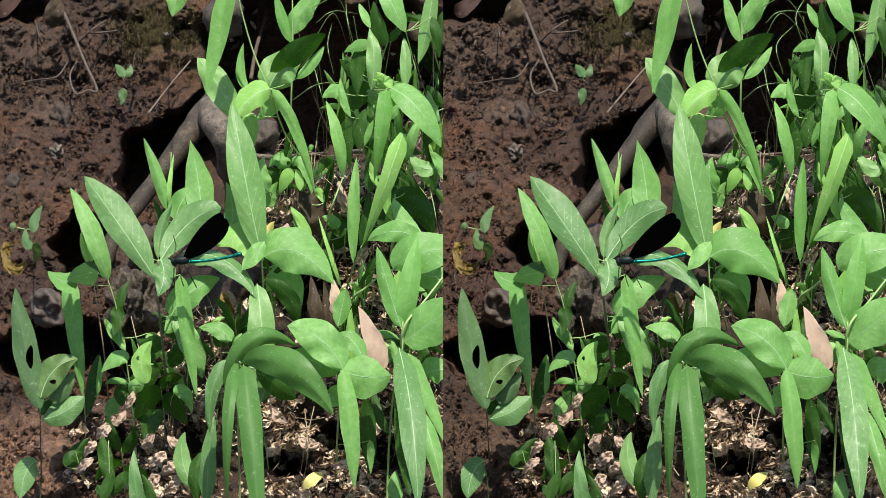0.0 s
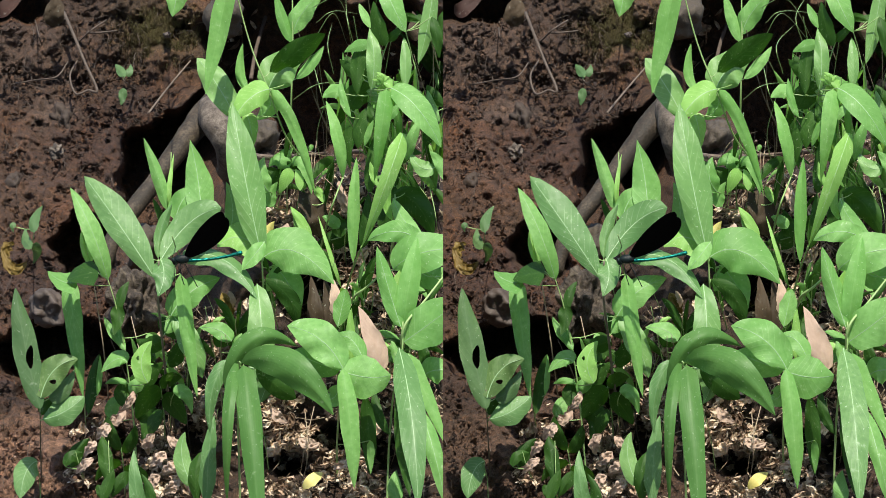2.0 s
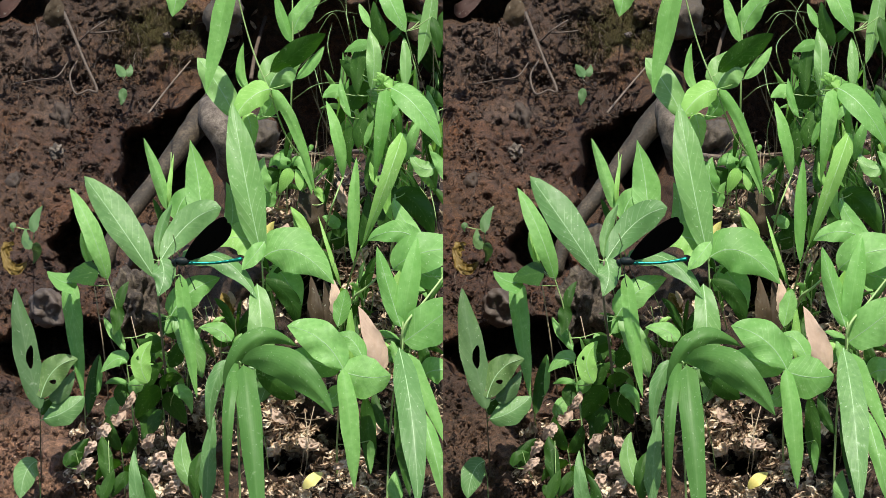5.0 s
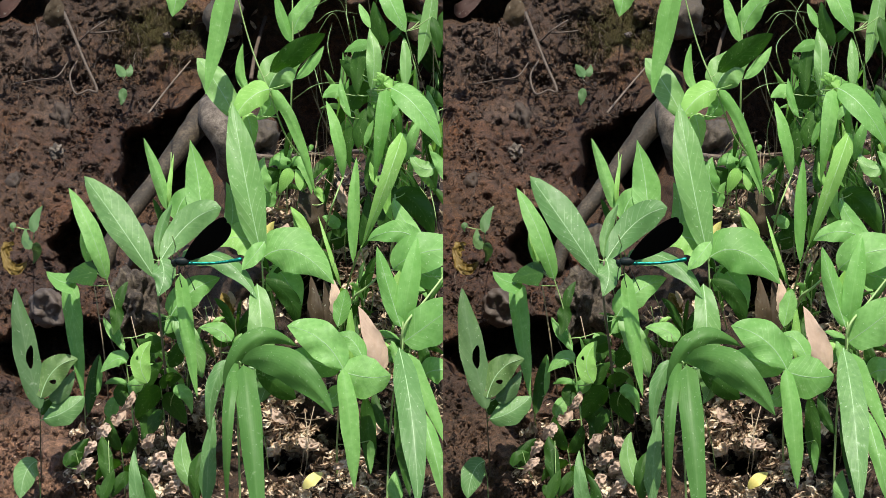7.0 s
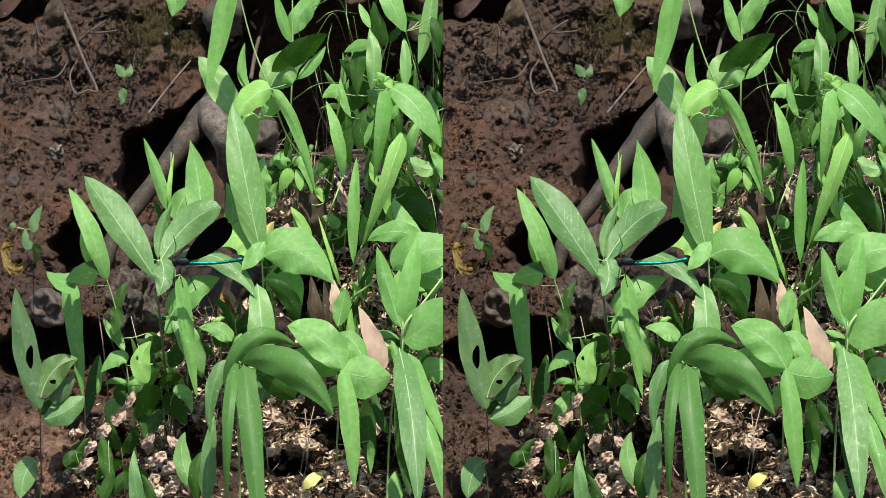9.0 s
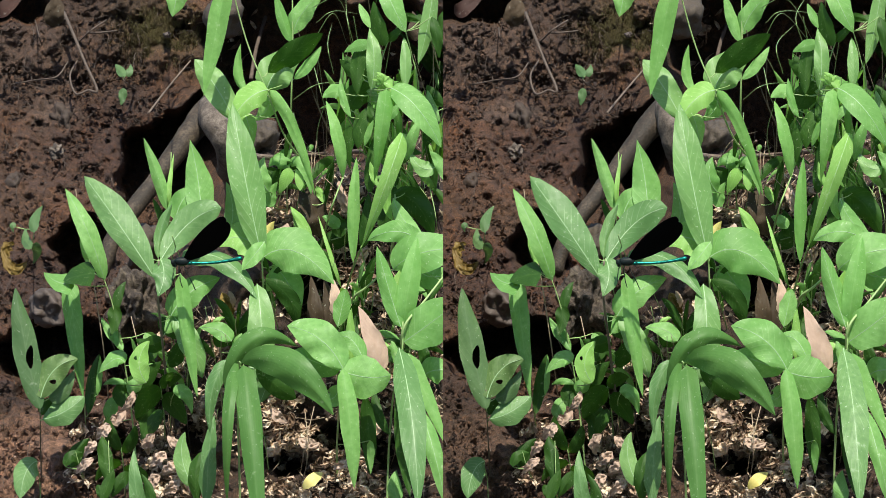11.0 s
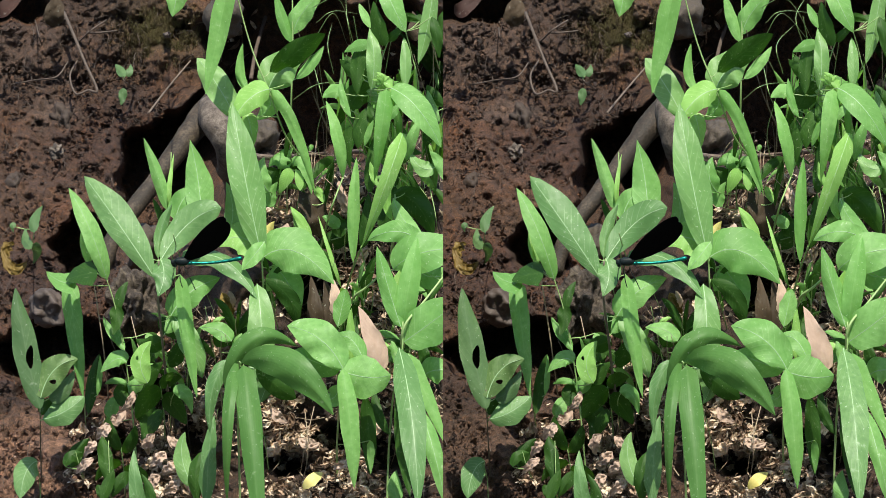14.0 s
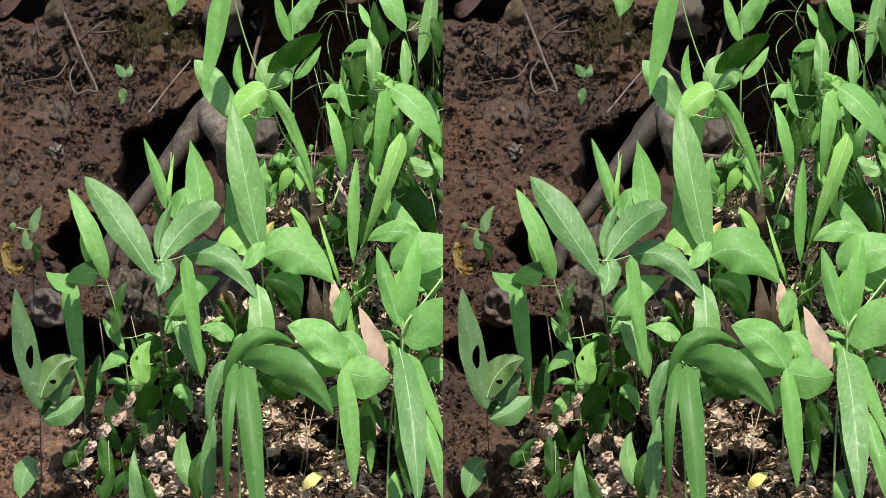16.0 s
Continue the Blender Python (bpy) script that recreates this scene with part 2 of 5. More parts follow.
    high = maths(n, l, "ADD", maths(n, l, "MULTIPLY", tone, 1.6), maths(n, l, "MULTIPLY", cell.outputs["Distance"], -0.5))
    b = node(n, "ShaderNodeBump", Strength=0.7, Distance=0.004)
    l.new(high, b.inputs["Height"])
    l.new(b.outputs[0], p.inputs["Normal"])
    l.new(p.outputs[0], out.inputs[0])
    return m


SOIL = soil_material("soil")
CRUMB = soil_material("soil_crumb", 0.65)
STONE = grainy("stone", [(0.3, (0.038, 0.029, 0.019)), (0.55, (0.067, 0.052, 0.035)), (0.75, (0.108, 0.086, 0.061))], scale=60.0, rough=0.75, bump=0.8, grain=700.0)
LOG = grainy("weathered_log", [(0.32, (0.009, 0.008, 0.004)), (0.5, (0.028, 0.020, 0.012)), (0.66, (0.093, 0.069, 0.044))], scale=55.0, rough=0.75, bump=0.6, grain=700.0)
CLOD = grainy("clod", [(0.3, (0.027, 0.018, 0.012)), (0.55, (0.077, 0.052, 0.035)), (0.75, (0.144, 0.104, 0.073))], scale=160.0, rough=0.75, bump=0.9, island=0.5)
GRIT = grainy("crumbling_stone", [(0.34, (0.007, 0.005, 0.003)), (0.5, (0.050, 0.037, 0.025)), (0.66, (0.134, 0.106, 0.074))], scale=110.0, rough=0.75, bump=1.0, grain=500.0, reach=0.005)
WORN = grainy("worn_wood", [(0.34, (0.024, 0.018, 0.014)), (0.5, (0.096, 0.076, 0.057)), (0.66, (0.192, 0.160, 0.129))], scale=170.0, rough=0.75, bump=0.7, grain=900.0)
PALE = grainy("pale_stone", [(0.3, (0.045, 0.034, 0.027)), (0.55, (0.078, 0.060, 0.049)), (0.75, (0.125, 0.10, 0.084))], scale=60.0, rough=0.7)
LITTER = grainy("leaf_litter", [(0.12, (0.046, 0.029, 0.016)), (0.32, (0.175, 0.110, 0.065)), (0.47, (0.442, 0.317, 0.214)), (0.8, (0.662, 0.552, 0.411))], scale=90.0, rough=0.75, bump=0.5, island=0.75)
ROOT = grainy("root", [(0.3, (0.045, 0.032, 0.023)), (0.7, (0.13, 0.098, 0.074))], scale=200.0, rough=0.8)
TWIG = grainy("dry_twig", [(0.3, (0.10, 0.074, 0.055)), (0.7, (0.19, 0.145, 0.11))], scale=150.0, rough=0.8)
STRAW = grainy("straw", [(0.3, (0.20, 0.145, 0.09)), (0.7, (0.46, 0.37, 0.25))], scale=120.0, rough=0.7)
WATER = grainy("water_drop", [(0.3, (0.05, 0.045, 0.04)), (0.7, (0.09, 0.08, 0.07))], rough=0.16, bump=0.0, sheen=1.0)
MOSS = grainy("moss", [(0.2, (0.07, 0.048, 0.024)), (0.5, (0.13, 0.105, 0.045)), (0.8, (0.19, 0.19, 0.065))], scale=60.0, rough=0.9, island=0.35)
WING = grainy("black_wing", [(0.3, (0.002, 0.002, 0.002)), (0.7, (0.005, 0.005, 0.005))], scale=900.0, rough=0.65, bump=0.3, reach=0.0003, sheen=0.06)
BLACK = grainy("black_shell", [(0.3, (0.003, 0.004, 0.004)), (0.7, (0.006, 0.016, 0.015))], scale=500.0, rough=0.45, bump=0.3, sheen=0.2)
TEAL = grainy("metallic_green_shell", [(0.35, (0.0, 0.05, 0.042)), (0.65, (0.008, 0.24, 0.18))], scale=500.0, rough=0.36, bump=0.1, metal=0.8)


# ---- mesh helpers ----
def cut(bm, plot):
    """Ends a mesh at the border between the plots."""
    xs = [v.co.x for v in bm.verts]
    if not xs or (max(xs) <= 0 if plot == 0 else min(xs) >= 0):
        return
    bmesh.ops.bisect_plane(bm, geom=bm.verts[:] + bm.edges[:] + bm.faces[:], plane_co=(0, 0, 0), plane_no=(1, 0, 0),
                           clear_outer=plot == 0, clear_inner=plot == 1)


def part(name, bm, mat, parent, label="", origin=None, smooth_shade=True):
    """Links a mesh in world places as a part of parent, turning about origin."""
    if not bm.verts:
        bm.free()
        return None
    centre = Vector(origin) if origin is not None else Vector(parent["at"]) if parent else Vector()
    bmesh.ops.translate(bm, verts=bm.verts, vec=-centre)
    me = bpy.data.meshes.new(name)
    bm.to_mesh(me)
    bm.free()
    me.materials.append(mat)
    if smooth_shade:
        me.polygons.foreach_set("use_smooth", [True] * len(me.polygons))
    ob = new(name, me)
    ob["at"] = tuple(centre)
    ob.location = centre
    if parent:
        ob.parent = parent
        ob.location = centre - Vector(parent["at"])
    if label:
        ob["label"] = label
    return ob


def thing(name, at, label, category, group="", kind=""):
    ob = new(name)
    ob.empty_display_size = 0.01
    ob.location = at
    ob["at"] = tuple(at)
    return tagged(ob, label, category, group, kind)


def grid(bm, pts, nu, nv, uvs=None):
    vs = [bm.verts.new(p) for p in pts]
    layer = bm.loops.layers.uv.verify()
    for i in range(nu - 1):
        for j in range(nv - 1):
            q = (i * nv + j, i * nv + j + 1, (i + 1) * nv + j + 1, (i + 1) * nv + j)
            f = bm.faces.new([vs[k] for k in q])
            if uvs is not None:
                for loop, k in zip(f.loops, q):
                    loop[layer].uv = uvs[k]
    return vs


def tube(bm, pts, radii, sides=6):
    """A round stem through world points."""
    pts = [Vector(p) for p in pts]
    rings = []
    a = (pts[1] - pts[0]).orthogonal()
    for i, p in enumerate(pts):
        way = (pts[min(i + 1, len(pts) - 1)] - pts[max(i - 1, 0)]).normalized()
        a = (a - way * a.dot(way)).normalized()
        b = way.cross(a)
        r = radii[i] if hasattr(radii, "__len__") else radii
        rings.append([bm.verts.new(p + (a * math.cos(k * math.tau / sides) + b * math.sin(k * math.tau / sides)) * r) for k in range(sides)])
    for q, w in zip(rings, rings[1:]):
        for k in range(sides):
            bm.faces.new((q[k], q[(k + 1) % sides], w[(k + 1) % sides], w[k]))
    bm.faces.new(rings[0][::-1])
    bm.faces.new(rings[-1])


def along(pts, n):
    """A smooth line of n places through rows of x, y, p."""
    pts = np.asarray(pts, float)
    if len(pts) == 2:
        t = np.linspace(0, 1, n)[:, None]
        return pts[0] * (1 - t) + pts[1] * t
    ext = np.vstack([2 * pts[0] - pts[1], pts, 2 * pts[-1] - pts[-2]])
    res = []
    for u in np.linspace(0, len(pts) - 1, n):
        i = min(int(u), len(pts) - 2)
        t = u - i
        a, b, c, d = ext[i:i + 4]
        res.append(0.5 * (2 * b + (c - a) * t + (2 * a - 5 * b + 4 * c - d) * t * t + (3 * b - a - 3 * c + d) * t ** 3))
    return np.array(res)


def profile(shape, s):
    """Half width along a leaf: a letter, or where it is widest and how pointed it is."""
    if isinstance(shape, tuple):
        a, b = shape[0] * shape[1], max((1 - shape[0]) * shape[1], shape[2] if len(shape) > 2 else 0.66)
        h = s ** a * (1 - s) ** b * (1 - 0.35 * s ** 6)
        return h / h.max()
    if shape == "o":
        return np.sin(np.pi * s ** 0.72) ** 0.75 * (1 - 0.25 * s)
    if shape == "r":
        return np.sin(np.pi * np.clip(s, 0.004, 0.996)) ** 0.62
    if shape == "g":
        return np.minimum(1, 0.25 + s * 4) ** 0.8 * (1 - s ** 2.6) ** 0.9
    return (s ** 0.75 * (1 - s) ** 0.85) / 0.375


SEED = [0]
STEMS = {}


def petiole(ob, parent, plot, b):
    """The short stalk by which a leaf hangs on the nearest stem of its weed."""
    rows = STEMS.get(parent.name) if parent else None
    if rows is None or ob is None:
        return
    gap = np.hypot(rows[:, 0] - b[0], rows[:, 1] - b[1]) + np.where(rows[:, 1] < b[1], 12, 0) + 4 * abs(rows[:, 2] - b[2])
    k = int(gap.argmin())
    if not 4 < gap[k] < 75:
        return
    bm = bmesh.new()
    end = rows[k]
    mid = (b + end) / 2 + np.array((0, 2.5, 0))
    tube(bm, spots(along([b + np.array((0, 0, 0.03)), mid, end], 7), plot), 0.0003, 5)
    cut(bm, plot)
    part("petiole", bm, STEM, ob, "thin green leaf stalk", spot(*b, plot))


def leaf(parent, plot, base, mid, tip, w, pb, pt, mat, shape="l", fold=0.25, tilt=0.0, bulge=0.0, hole=None, rib=True, label="", name="leaf", bias=0.0):
    """One leaf with its midrib: base, mid and tip on the sheet, w wide, from pb back to pt back."""
    SEED[0] += 1
    rnd = random.Random(SEED[0] % 5000)
    nu, nv = (96, 45) if hole else (17, 11)
    b, m, t = np.array((*base, pb)), np.array((*mid, (pb + pt) / 2 - bulge - rnd.uniform(-0.1, 0.45) * math.dist(base, tip) / 120)), np.array((*tip, pt))
    c = 2 * m - (b + t) / 2
    s = np.linspace(0, 1, nu)
    line = b * (1 - s)[:, None] ** 2 + 2 * c * (s * (1 - s))[:, None] + t * (s ** 2)[:, None]
    d = np.gradient(line[:, :2], axis=0)
    d /= np.linalg.norm(d, axis=1)[:, None] + 1e-9
    side = np.stack([-d[:, 1], d[:, 0]], 1)
    half = w * 0.5 * np.clip(profile(shape, s), 0.0, None)
    # a positive tilt turns the blade towards the light
    tilt += rnd.uniform(-0.16, 0.2)
    tilt *= 1.0 if side[nu // 2] @ np.array((0.45, -0.9)) > 0 else -1.0
    wavy = rnd.uniform(0.08, 0.3)
    fold *= rnd.uniform(0.6, 1.6)
    ragged = (0.24 if w < 25 else 0.07) if mat in (TAN, OCHRE, BROWN) and name == "fallen_leaf" else 0.0
    ph, ph2, am = rnd.uniform(0, 6), rnd.uniform(0, 6), rnd.uniform(0.02, 0.055)
    pts, uvs = [], []
    for i in range(nu):
        for j in range(nv):
            a = j / (nv - 1) * 2 - 1
            h = half[i] * (1 + math.copysign(bias, a)) * (1 + am * math.sin(s[i] * 17 + ph + a * 2) + 0.07 * noise.noise((s[i] * 5, 3.0 if a > 0 else 8.0, ph)) + ragged * 2.2 * noise.noise((s[i] * 7, 2.0 if a > 0 else 5.0, ph)))
            x, y = line[i, :2] + side[i] * a * h
            q = line[i, 2] + (fold * abs(a) ** 1.4 + tilt * a + wavy * abs(a) * math.sin(s[i] * 10 + ph2 + a * 2) + ragged * 3 * noise.noise((s[i] * 4, a * 2, ph)) + ragged * 4 * noise.noise((s[i] * 10, a * 4, ph))) * h / 50
            pts.append((x, y, q))
            uvs.append((s[i], (a + 1) / 2))
    gone = []
    if hole:
        # the faces inside go, and the rim is drawn onto an uneven oval
        pa = np.array(pts).reshape(nu, nv, 3)
        u, v = (pa[:, :, 0] - hole[0]) / hole[2], (pa[:, :, 1] - hole[1]) / hole[3]
        rr = np.hypot(u, v) + 0.1 * np.sin(np.arctan2(v, u) * 3 + ph)
        inside = (rr[:-1, :-1] + rr[1:, :-1] + rr[:-1, 1:] + rr[1:, 1:]) / 4 < 1
        gone = np.flatnonzero(inside)
        has, lacks = np.zeros((nu, nv), bool), np.zeros((nu, nv), bool)
        for di in (0, 1):
            for dj in (0, 1):
                has[di:nu - 1 + di, dj:nv - 1 + dj] |= inside
                lacks[di:nu - 1 + di, dj:nv - 1 + dj] |= ~inside
        rim = has & lacks
        for k, c in ((0, 0), (1, 1)):
            pa[:, :, k][rim] = hole[c] + (pa[:, :, k][rim] - hole[c]) / rr[rim]
        pts = pa.reshape(-1, 3)
    bm = bmesh.new()
    grid(bm, spots(pts, plot), nu, nv, uvs)
    if len(gone):
        bm.faces.ensure_lookup_table()
        bmesh.ops.delete(bm, geom=[bm.faces[k] for k in gone], context="FACES")
    cut(bm, plot)
    origin = spot(*b, plot)
    ob = part(name, bm, mat, parent, label, origin)
    petiole(ob, parent, plot, b)
    if ob and rib and w > 30 and mat not in (OLIVE, DEEP, BLADE, DULL):
        n = 14
        k = np.linspace(0, nu - 1, n).round().astype(int)
        rm = np.clip(w / 66, 0.4, 0.8) * (1 - 0.75 * np.linspace(0, 0.93, n))
        rows = []
        for i, r in zip(k, rm):
            x, y, q = line[i]
            up = q - 0.014
            sx, sy = side[i] * r
            rows += [(x - sx, y - sy, q - 0.006), (x, y, up), (x + sx, y + sy, q - 0.006)]
        bm = bmesh.new()
        grid(bm, spots(rows[:-3], plot), n - 1, 3)
        cut(bm, plot)
        part("midrib", bm, MIDRIB, ob, "pale raised midrib", origin)
    return ob


def stem(parent, plot, pts, r=1.6, mat=None, rooted=True, name="stem"):
    """A stem along rows of x, y, p; its last row is the foot, set into the soil."""
    pts = [list(q) for q in pts]
    if rooted:
        pts[-1][2] = float(ground_p(pts[-1][0], pts[-1][1])) + 0.25
    line = along(pts, 6 * len(pts))
    if parent:
        old = STEMS.get(parent.name)
        STEMS[parent.name] = line if old is None else np.vstack([old, line])
    bm = bmesh.new()
    u = np.linspace(0.6, 1.0, len(line)) * r * 0.0003
    tube(bm, spots(line, plot), u)
    cut(bm, plot)
    return part(name, bm, mat or STEM, parent)


def weed(plot, name, label, foot, group="", category="weed"):
    p = float(ground_p(*foot)) + 0.25
    return thing(name, spot(*foot, p, plot), label, category, group)


def blob(bm, centre, size, plot, rough=0.2, seed=0, level=3, lean=0.0, square=1.0):
    """An uneven rounded lump on the sheet; size in sheet units and p."""
    made = bmesh.ops.create_icosphere(bm, subdivisions=level, radius=1.0)
    off = Vector((seed * 7.3, seed * 3.1, seed))
    vs = made["verts"]
    rows = []
    ca, sa = math.cos(lean), math.sin(lean)
    for v in vs:
        k = 1 + rough * noise.noise(v.co * 1.3 + off) + rough * 0.5 * noise.noise(v.co * 3.1 + off) + rough * 0.2 * noise.noise(v.co * 8 + off)
        x, y, q = (math.copysign(abs(c) ** square, c) * n * k for c, n in zip(v.co, size))
        rows.append((centre[0] + x * ca - y * sa, centre[1] + x * sa + y * ca, centre[2] + q))
    for v, c in zip(vs, spots(rows, plot)):
        v.co = c


# ---- ground ----
def build_ground():
    """One sheet of soil: both plots with their relief, carried on to the top of the bank and down to the stream bed."""
    ys = np.concatenate([np.arange(-400, -20, 20), np.arange(-20, 905, 2.5), np.arange(905, 1101, 15)])
    verts, faces, start, wide, settle = [], [], [], [], []
    for plot in (0, 1):
        if plot == 0:
            xs = np.concatenate([np.arange(-2400, -900, 100), np.arange(-900, -790, 10), np.arange(-790, -420, 2.5), np.arange(-420, -384, 4), np.arange(-384, -4, 5), [-0.5]])
        else:
            xs = np.concatenate([[0.5], np.arange(3, 400, 2.5), np.arange(400, 420, 4), np.arange(421, 790, 5), np.arange(790, 901, 10), np.arange(1000, 2401, 100)])
        start.append(len(verts))
        for y in ys:
            q = ground_p(xs + 784 if plot == 0 else xs, y)
            if plot == 1:
                for _ in range(3):
                    q = ground_p(xs - q, y)
            x0 = xs + 784 if plot == 0 else xs - q
            rel = []
            for x, k in zip(x0, q):
                v = Vector((x / 60, y / 60, k / 4))
                bare = 1 - float(smooth(230, 420, x))
                h = (0.7 + 0.2 * bare) * noise.noise(v) + (0.35 + 0.1 * bare) * noise.noise(v * 2.3)
                h += (0.15 + 0.03 * bare) * noise.noise(v * 5.3) + (0.12 + 0.02 * bare) * (0.4 - abs(noise.noise(v * 8.7)))
                if bare > 0.02 and -60 < x:
                    # clods and flakes of clay
                    w = Vector((x / 14 + 0.6 * noise.noise(v * 4), y / 19 + 0.6 * noise.noise(v * 4.3), 1))
                    d, c = noise.voronoi(w)
                    h += bare * (0.22 * (0.5 - d[0]) + 0.17 * noise.noise(c[0] * 7.7))
                    d, c = noise.voronoi(w * 2.4)
                    h += bare * (0.08 * (0.5 - d[0]) + 0.07 * noise.noise(c[0] * 5.1))
                    h += bare * 0.12 * noise.noise(Vector((x / 9 + y / 60, y / 26 - x / 40, 3)))
                rel.append(h)
            rows = np.stack([x0, np.full(len(xs), y), q - np.array(rel)], 1)
            if plot == 1:
                rows[:, 0] = xs - rows[:, 2]
            verts += [tuple(c) for c in spots(rows, plot)]
            settle.append(np.maximum(smooth(800, 1500, np.abs(xs)), max(float(smooth(-40, -400, y)), float(smooth(905, 1100, y)))))
        nx = len(xs)
        wide.append(nx)
        for i in range(len(ys) - 1):
            for j in range(nx - 1):
                a = start[plot] + i * nx + j
                faces.append((a, a + nx, a + nx + 1, a + 1))
    n0, n1 = wide
    for i in range(len(ys) - 1):
        a, b = start[0] + i * n0 + n0 - 1, start[1] + i * n1
        faces.append((a, a + n0, b + n1, b))
    # the edges settle onto the ground around
    out = np.concatenate(settle)
    body = np.array(verts)
    fit = np.polyfit(body[:, 1], body[:, 2], 1)
    y0, y1 = body[:, 1].min(), body[:, 1].max()
    body[:, 2] = body[:, 2] * (1 - out) + np.polyval(fit, body[:, 1]) * out
    verts = [tuple(c) for c in body]
    me = bpy.data.meshes.new("bank")
    me.from_pydata(verts, [], faces)
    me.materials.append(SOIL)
    me.polygons.foreach_set("use_smooth", [True] * len(me.polygons))
    tagged(new("bank", me), "dark brown bare soil of a steep stream bank", "bank", "", "structure")
    # the ground around: stream bed in front, slope, and the flat above the bank
    step = np.concatenate([-np.geomspace(80, 1.2, 22), np.arange(-1.1, 1.11, 0.05), np.geomspace(1.2, 80, 22)])
    mesh = bmesh.new()
    pts = []
    for yy in step:
        for xx in step:
            y = yy + 2.2
            z = np.polyval(fit, min(max(y, y0 - 0.3), y1 + 1.5))
            inside = abs(xx) < 0.62 and y0 + 0.06 < y < body[start[0]:start[0] + n0, 1].min() - 0.06
            far = min(1.0, max(abs(xx) - 0.9, abs(y - 2.4) - 0.8, 0.0))
            z += -0.15 if inside else -0.012
            z += far * 0.05 * noise.noise(Vector((xx * 1.3, y * 1.3, 0))) + far * 0.02 * noise.noise(Vector((xx * 6, y * 6, 2)))
            pts.append((xx, y, z))
    grid(mesh, pts, len(step), len(step))
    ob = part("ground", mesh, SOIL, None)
    tagged(ob, "dark brown soil of the slope around", "ground", "", "structure")


build_ground()


# ---- the plants ----
MOVING = {}


def perch_weed(plot):
    """The weed on which the damselfly sits."""
    w = weed(plot, "perch_weed", "broad-leaved green weed with a brown stem", (318, 800), "weeds on the bank")
    stem(w, plot, [(281, 462, 4), (279, 520, 4.5), (287, 600, 6), (298, 700, 8), (318, 800, 9)], 3.0, BROWN_STEM)
    MOVING["flap", plot] = leaf(w, plot, (275, 494), (213, 401), (149, 312), 58, 4, 5, BLUISH, (0.62, 1.3, 0.64), 0.2, 0.037, bias=0.16)
    MOVING["nod", plot] = leaf(w, plot, (284, 462), (335, 395), (392, 368), 54, 4.6, 5.4, BLUISH, (0.66, 0.95, 0.42), 0.15, 0.03)
    leaf(w, plot, (280, 458), (285, 408), (305, 361), 24, 4.8, 5.2, BLUISH, "l", 0.35, 0.25)
    leaf(w, plot, (284, 458), (290, 490), (279, 525), 46, 4.2, 3.4, BLUISH, "o", 0.2, 0.045)
    leaf(w, plot, (262, 452), (268, 470), (271, 490), 14, 4.4, 4.2, GREEN, "l", 0.2, 0.3)
    MOVING["bough", plot] = leaf(w, plot, (320, 458), (392, 456), (458, 533), 46, 6.0, 5.0, BLUISH, (0.4, 1.1), 0.3, 0.25, -0.3)
    MOVING["perch", plot] = leaf(w, plot, (328, 452), (341, 560), (358, 672), 27, 4.4, 4.4, BLADE, (0.42, 0.75), 0.3, 0.1)
    leaf(w, plot, (302, 560), (336, 518), (390, 492), 50, 6, 6.5, GREEN, (0.4, 1.1), 0.2, 0.3)
    leaf(w, plot, (306, 558), (338, 610), (358, 670), 40, 6.2, 6.0, WAXY, (0.5, 1.2), 0.2, 0.2)
    leaf(w, plot, (292, 590), (310, 560), (322, 505), 30, 6.0, 6.4, GREEN, "l", 0.2, 0.3)
    # low leaves under the others, their shade painted with DEEP
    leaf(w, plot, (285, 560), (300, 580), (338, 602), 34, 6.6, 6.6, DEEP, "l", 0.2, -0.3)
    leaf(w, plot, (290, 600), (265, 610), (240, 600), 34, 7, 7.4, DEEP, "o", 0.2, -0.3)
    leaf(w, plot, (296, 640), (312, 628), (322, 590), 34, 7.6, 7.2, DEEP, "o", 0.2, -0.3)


def slim_weed(plot):
    w = weed(plot, "slim_weed", "pale green weed with upright pointed leaves", (322, 560), "weeds on the bank")
    stem(w, plot, [(303, 270, 8), (301, 345, 8), (300, 420, 9), (322, 560, 12)], 1.8)
    leaf(w, plot, (357, 396), (351, 322), (336, 247), 51, 6.5, 7, GREEN, (0.36, 1.6), 0.25, 0.2)
    leaf(w, plot, (310, 390), (325, 352), (350, 335), 44, 6.8, 7, GREEN, "o", 0.2, 0.3)
    leaf(w, plot, (296, 372), (280, 315), (254, 244), 22, 8, 8.3, GREEN, (0.45, 1.2), 0.5, -0.1)
    leaf(w, plot, (301, 372), (300, 330), (308, 272), 10, 8, 8.2, LIME, "l", 0.2, 0.3, rib=False)
    leaf(w, plot, (288, 400), (283, 380), (270, 350), 14, 8.6, 8.6, DEEP, "l", 0.2, -0.3)


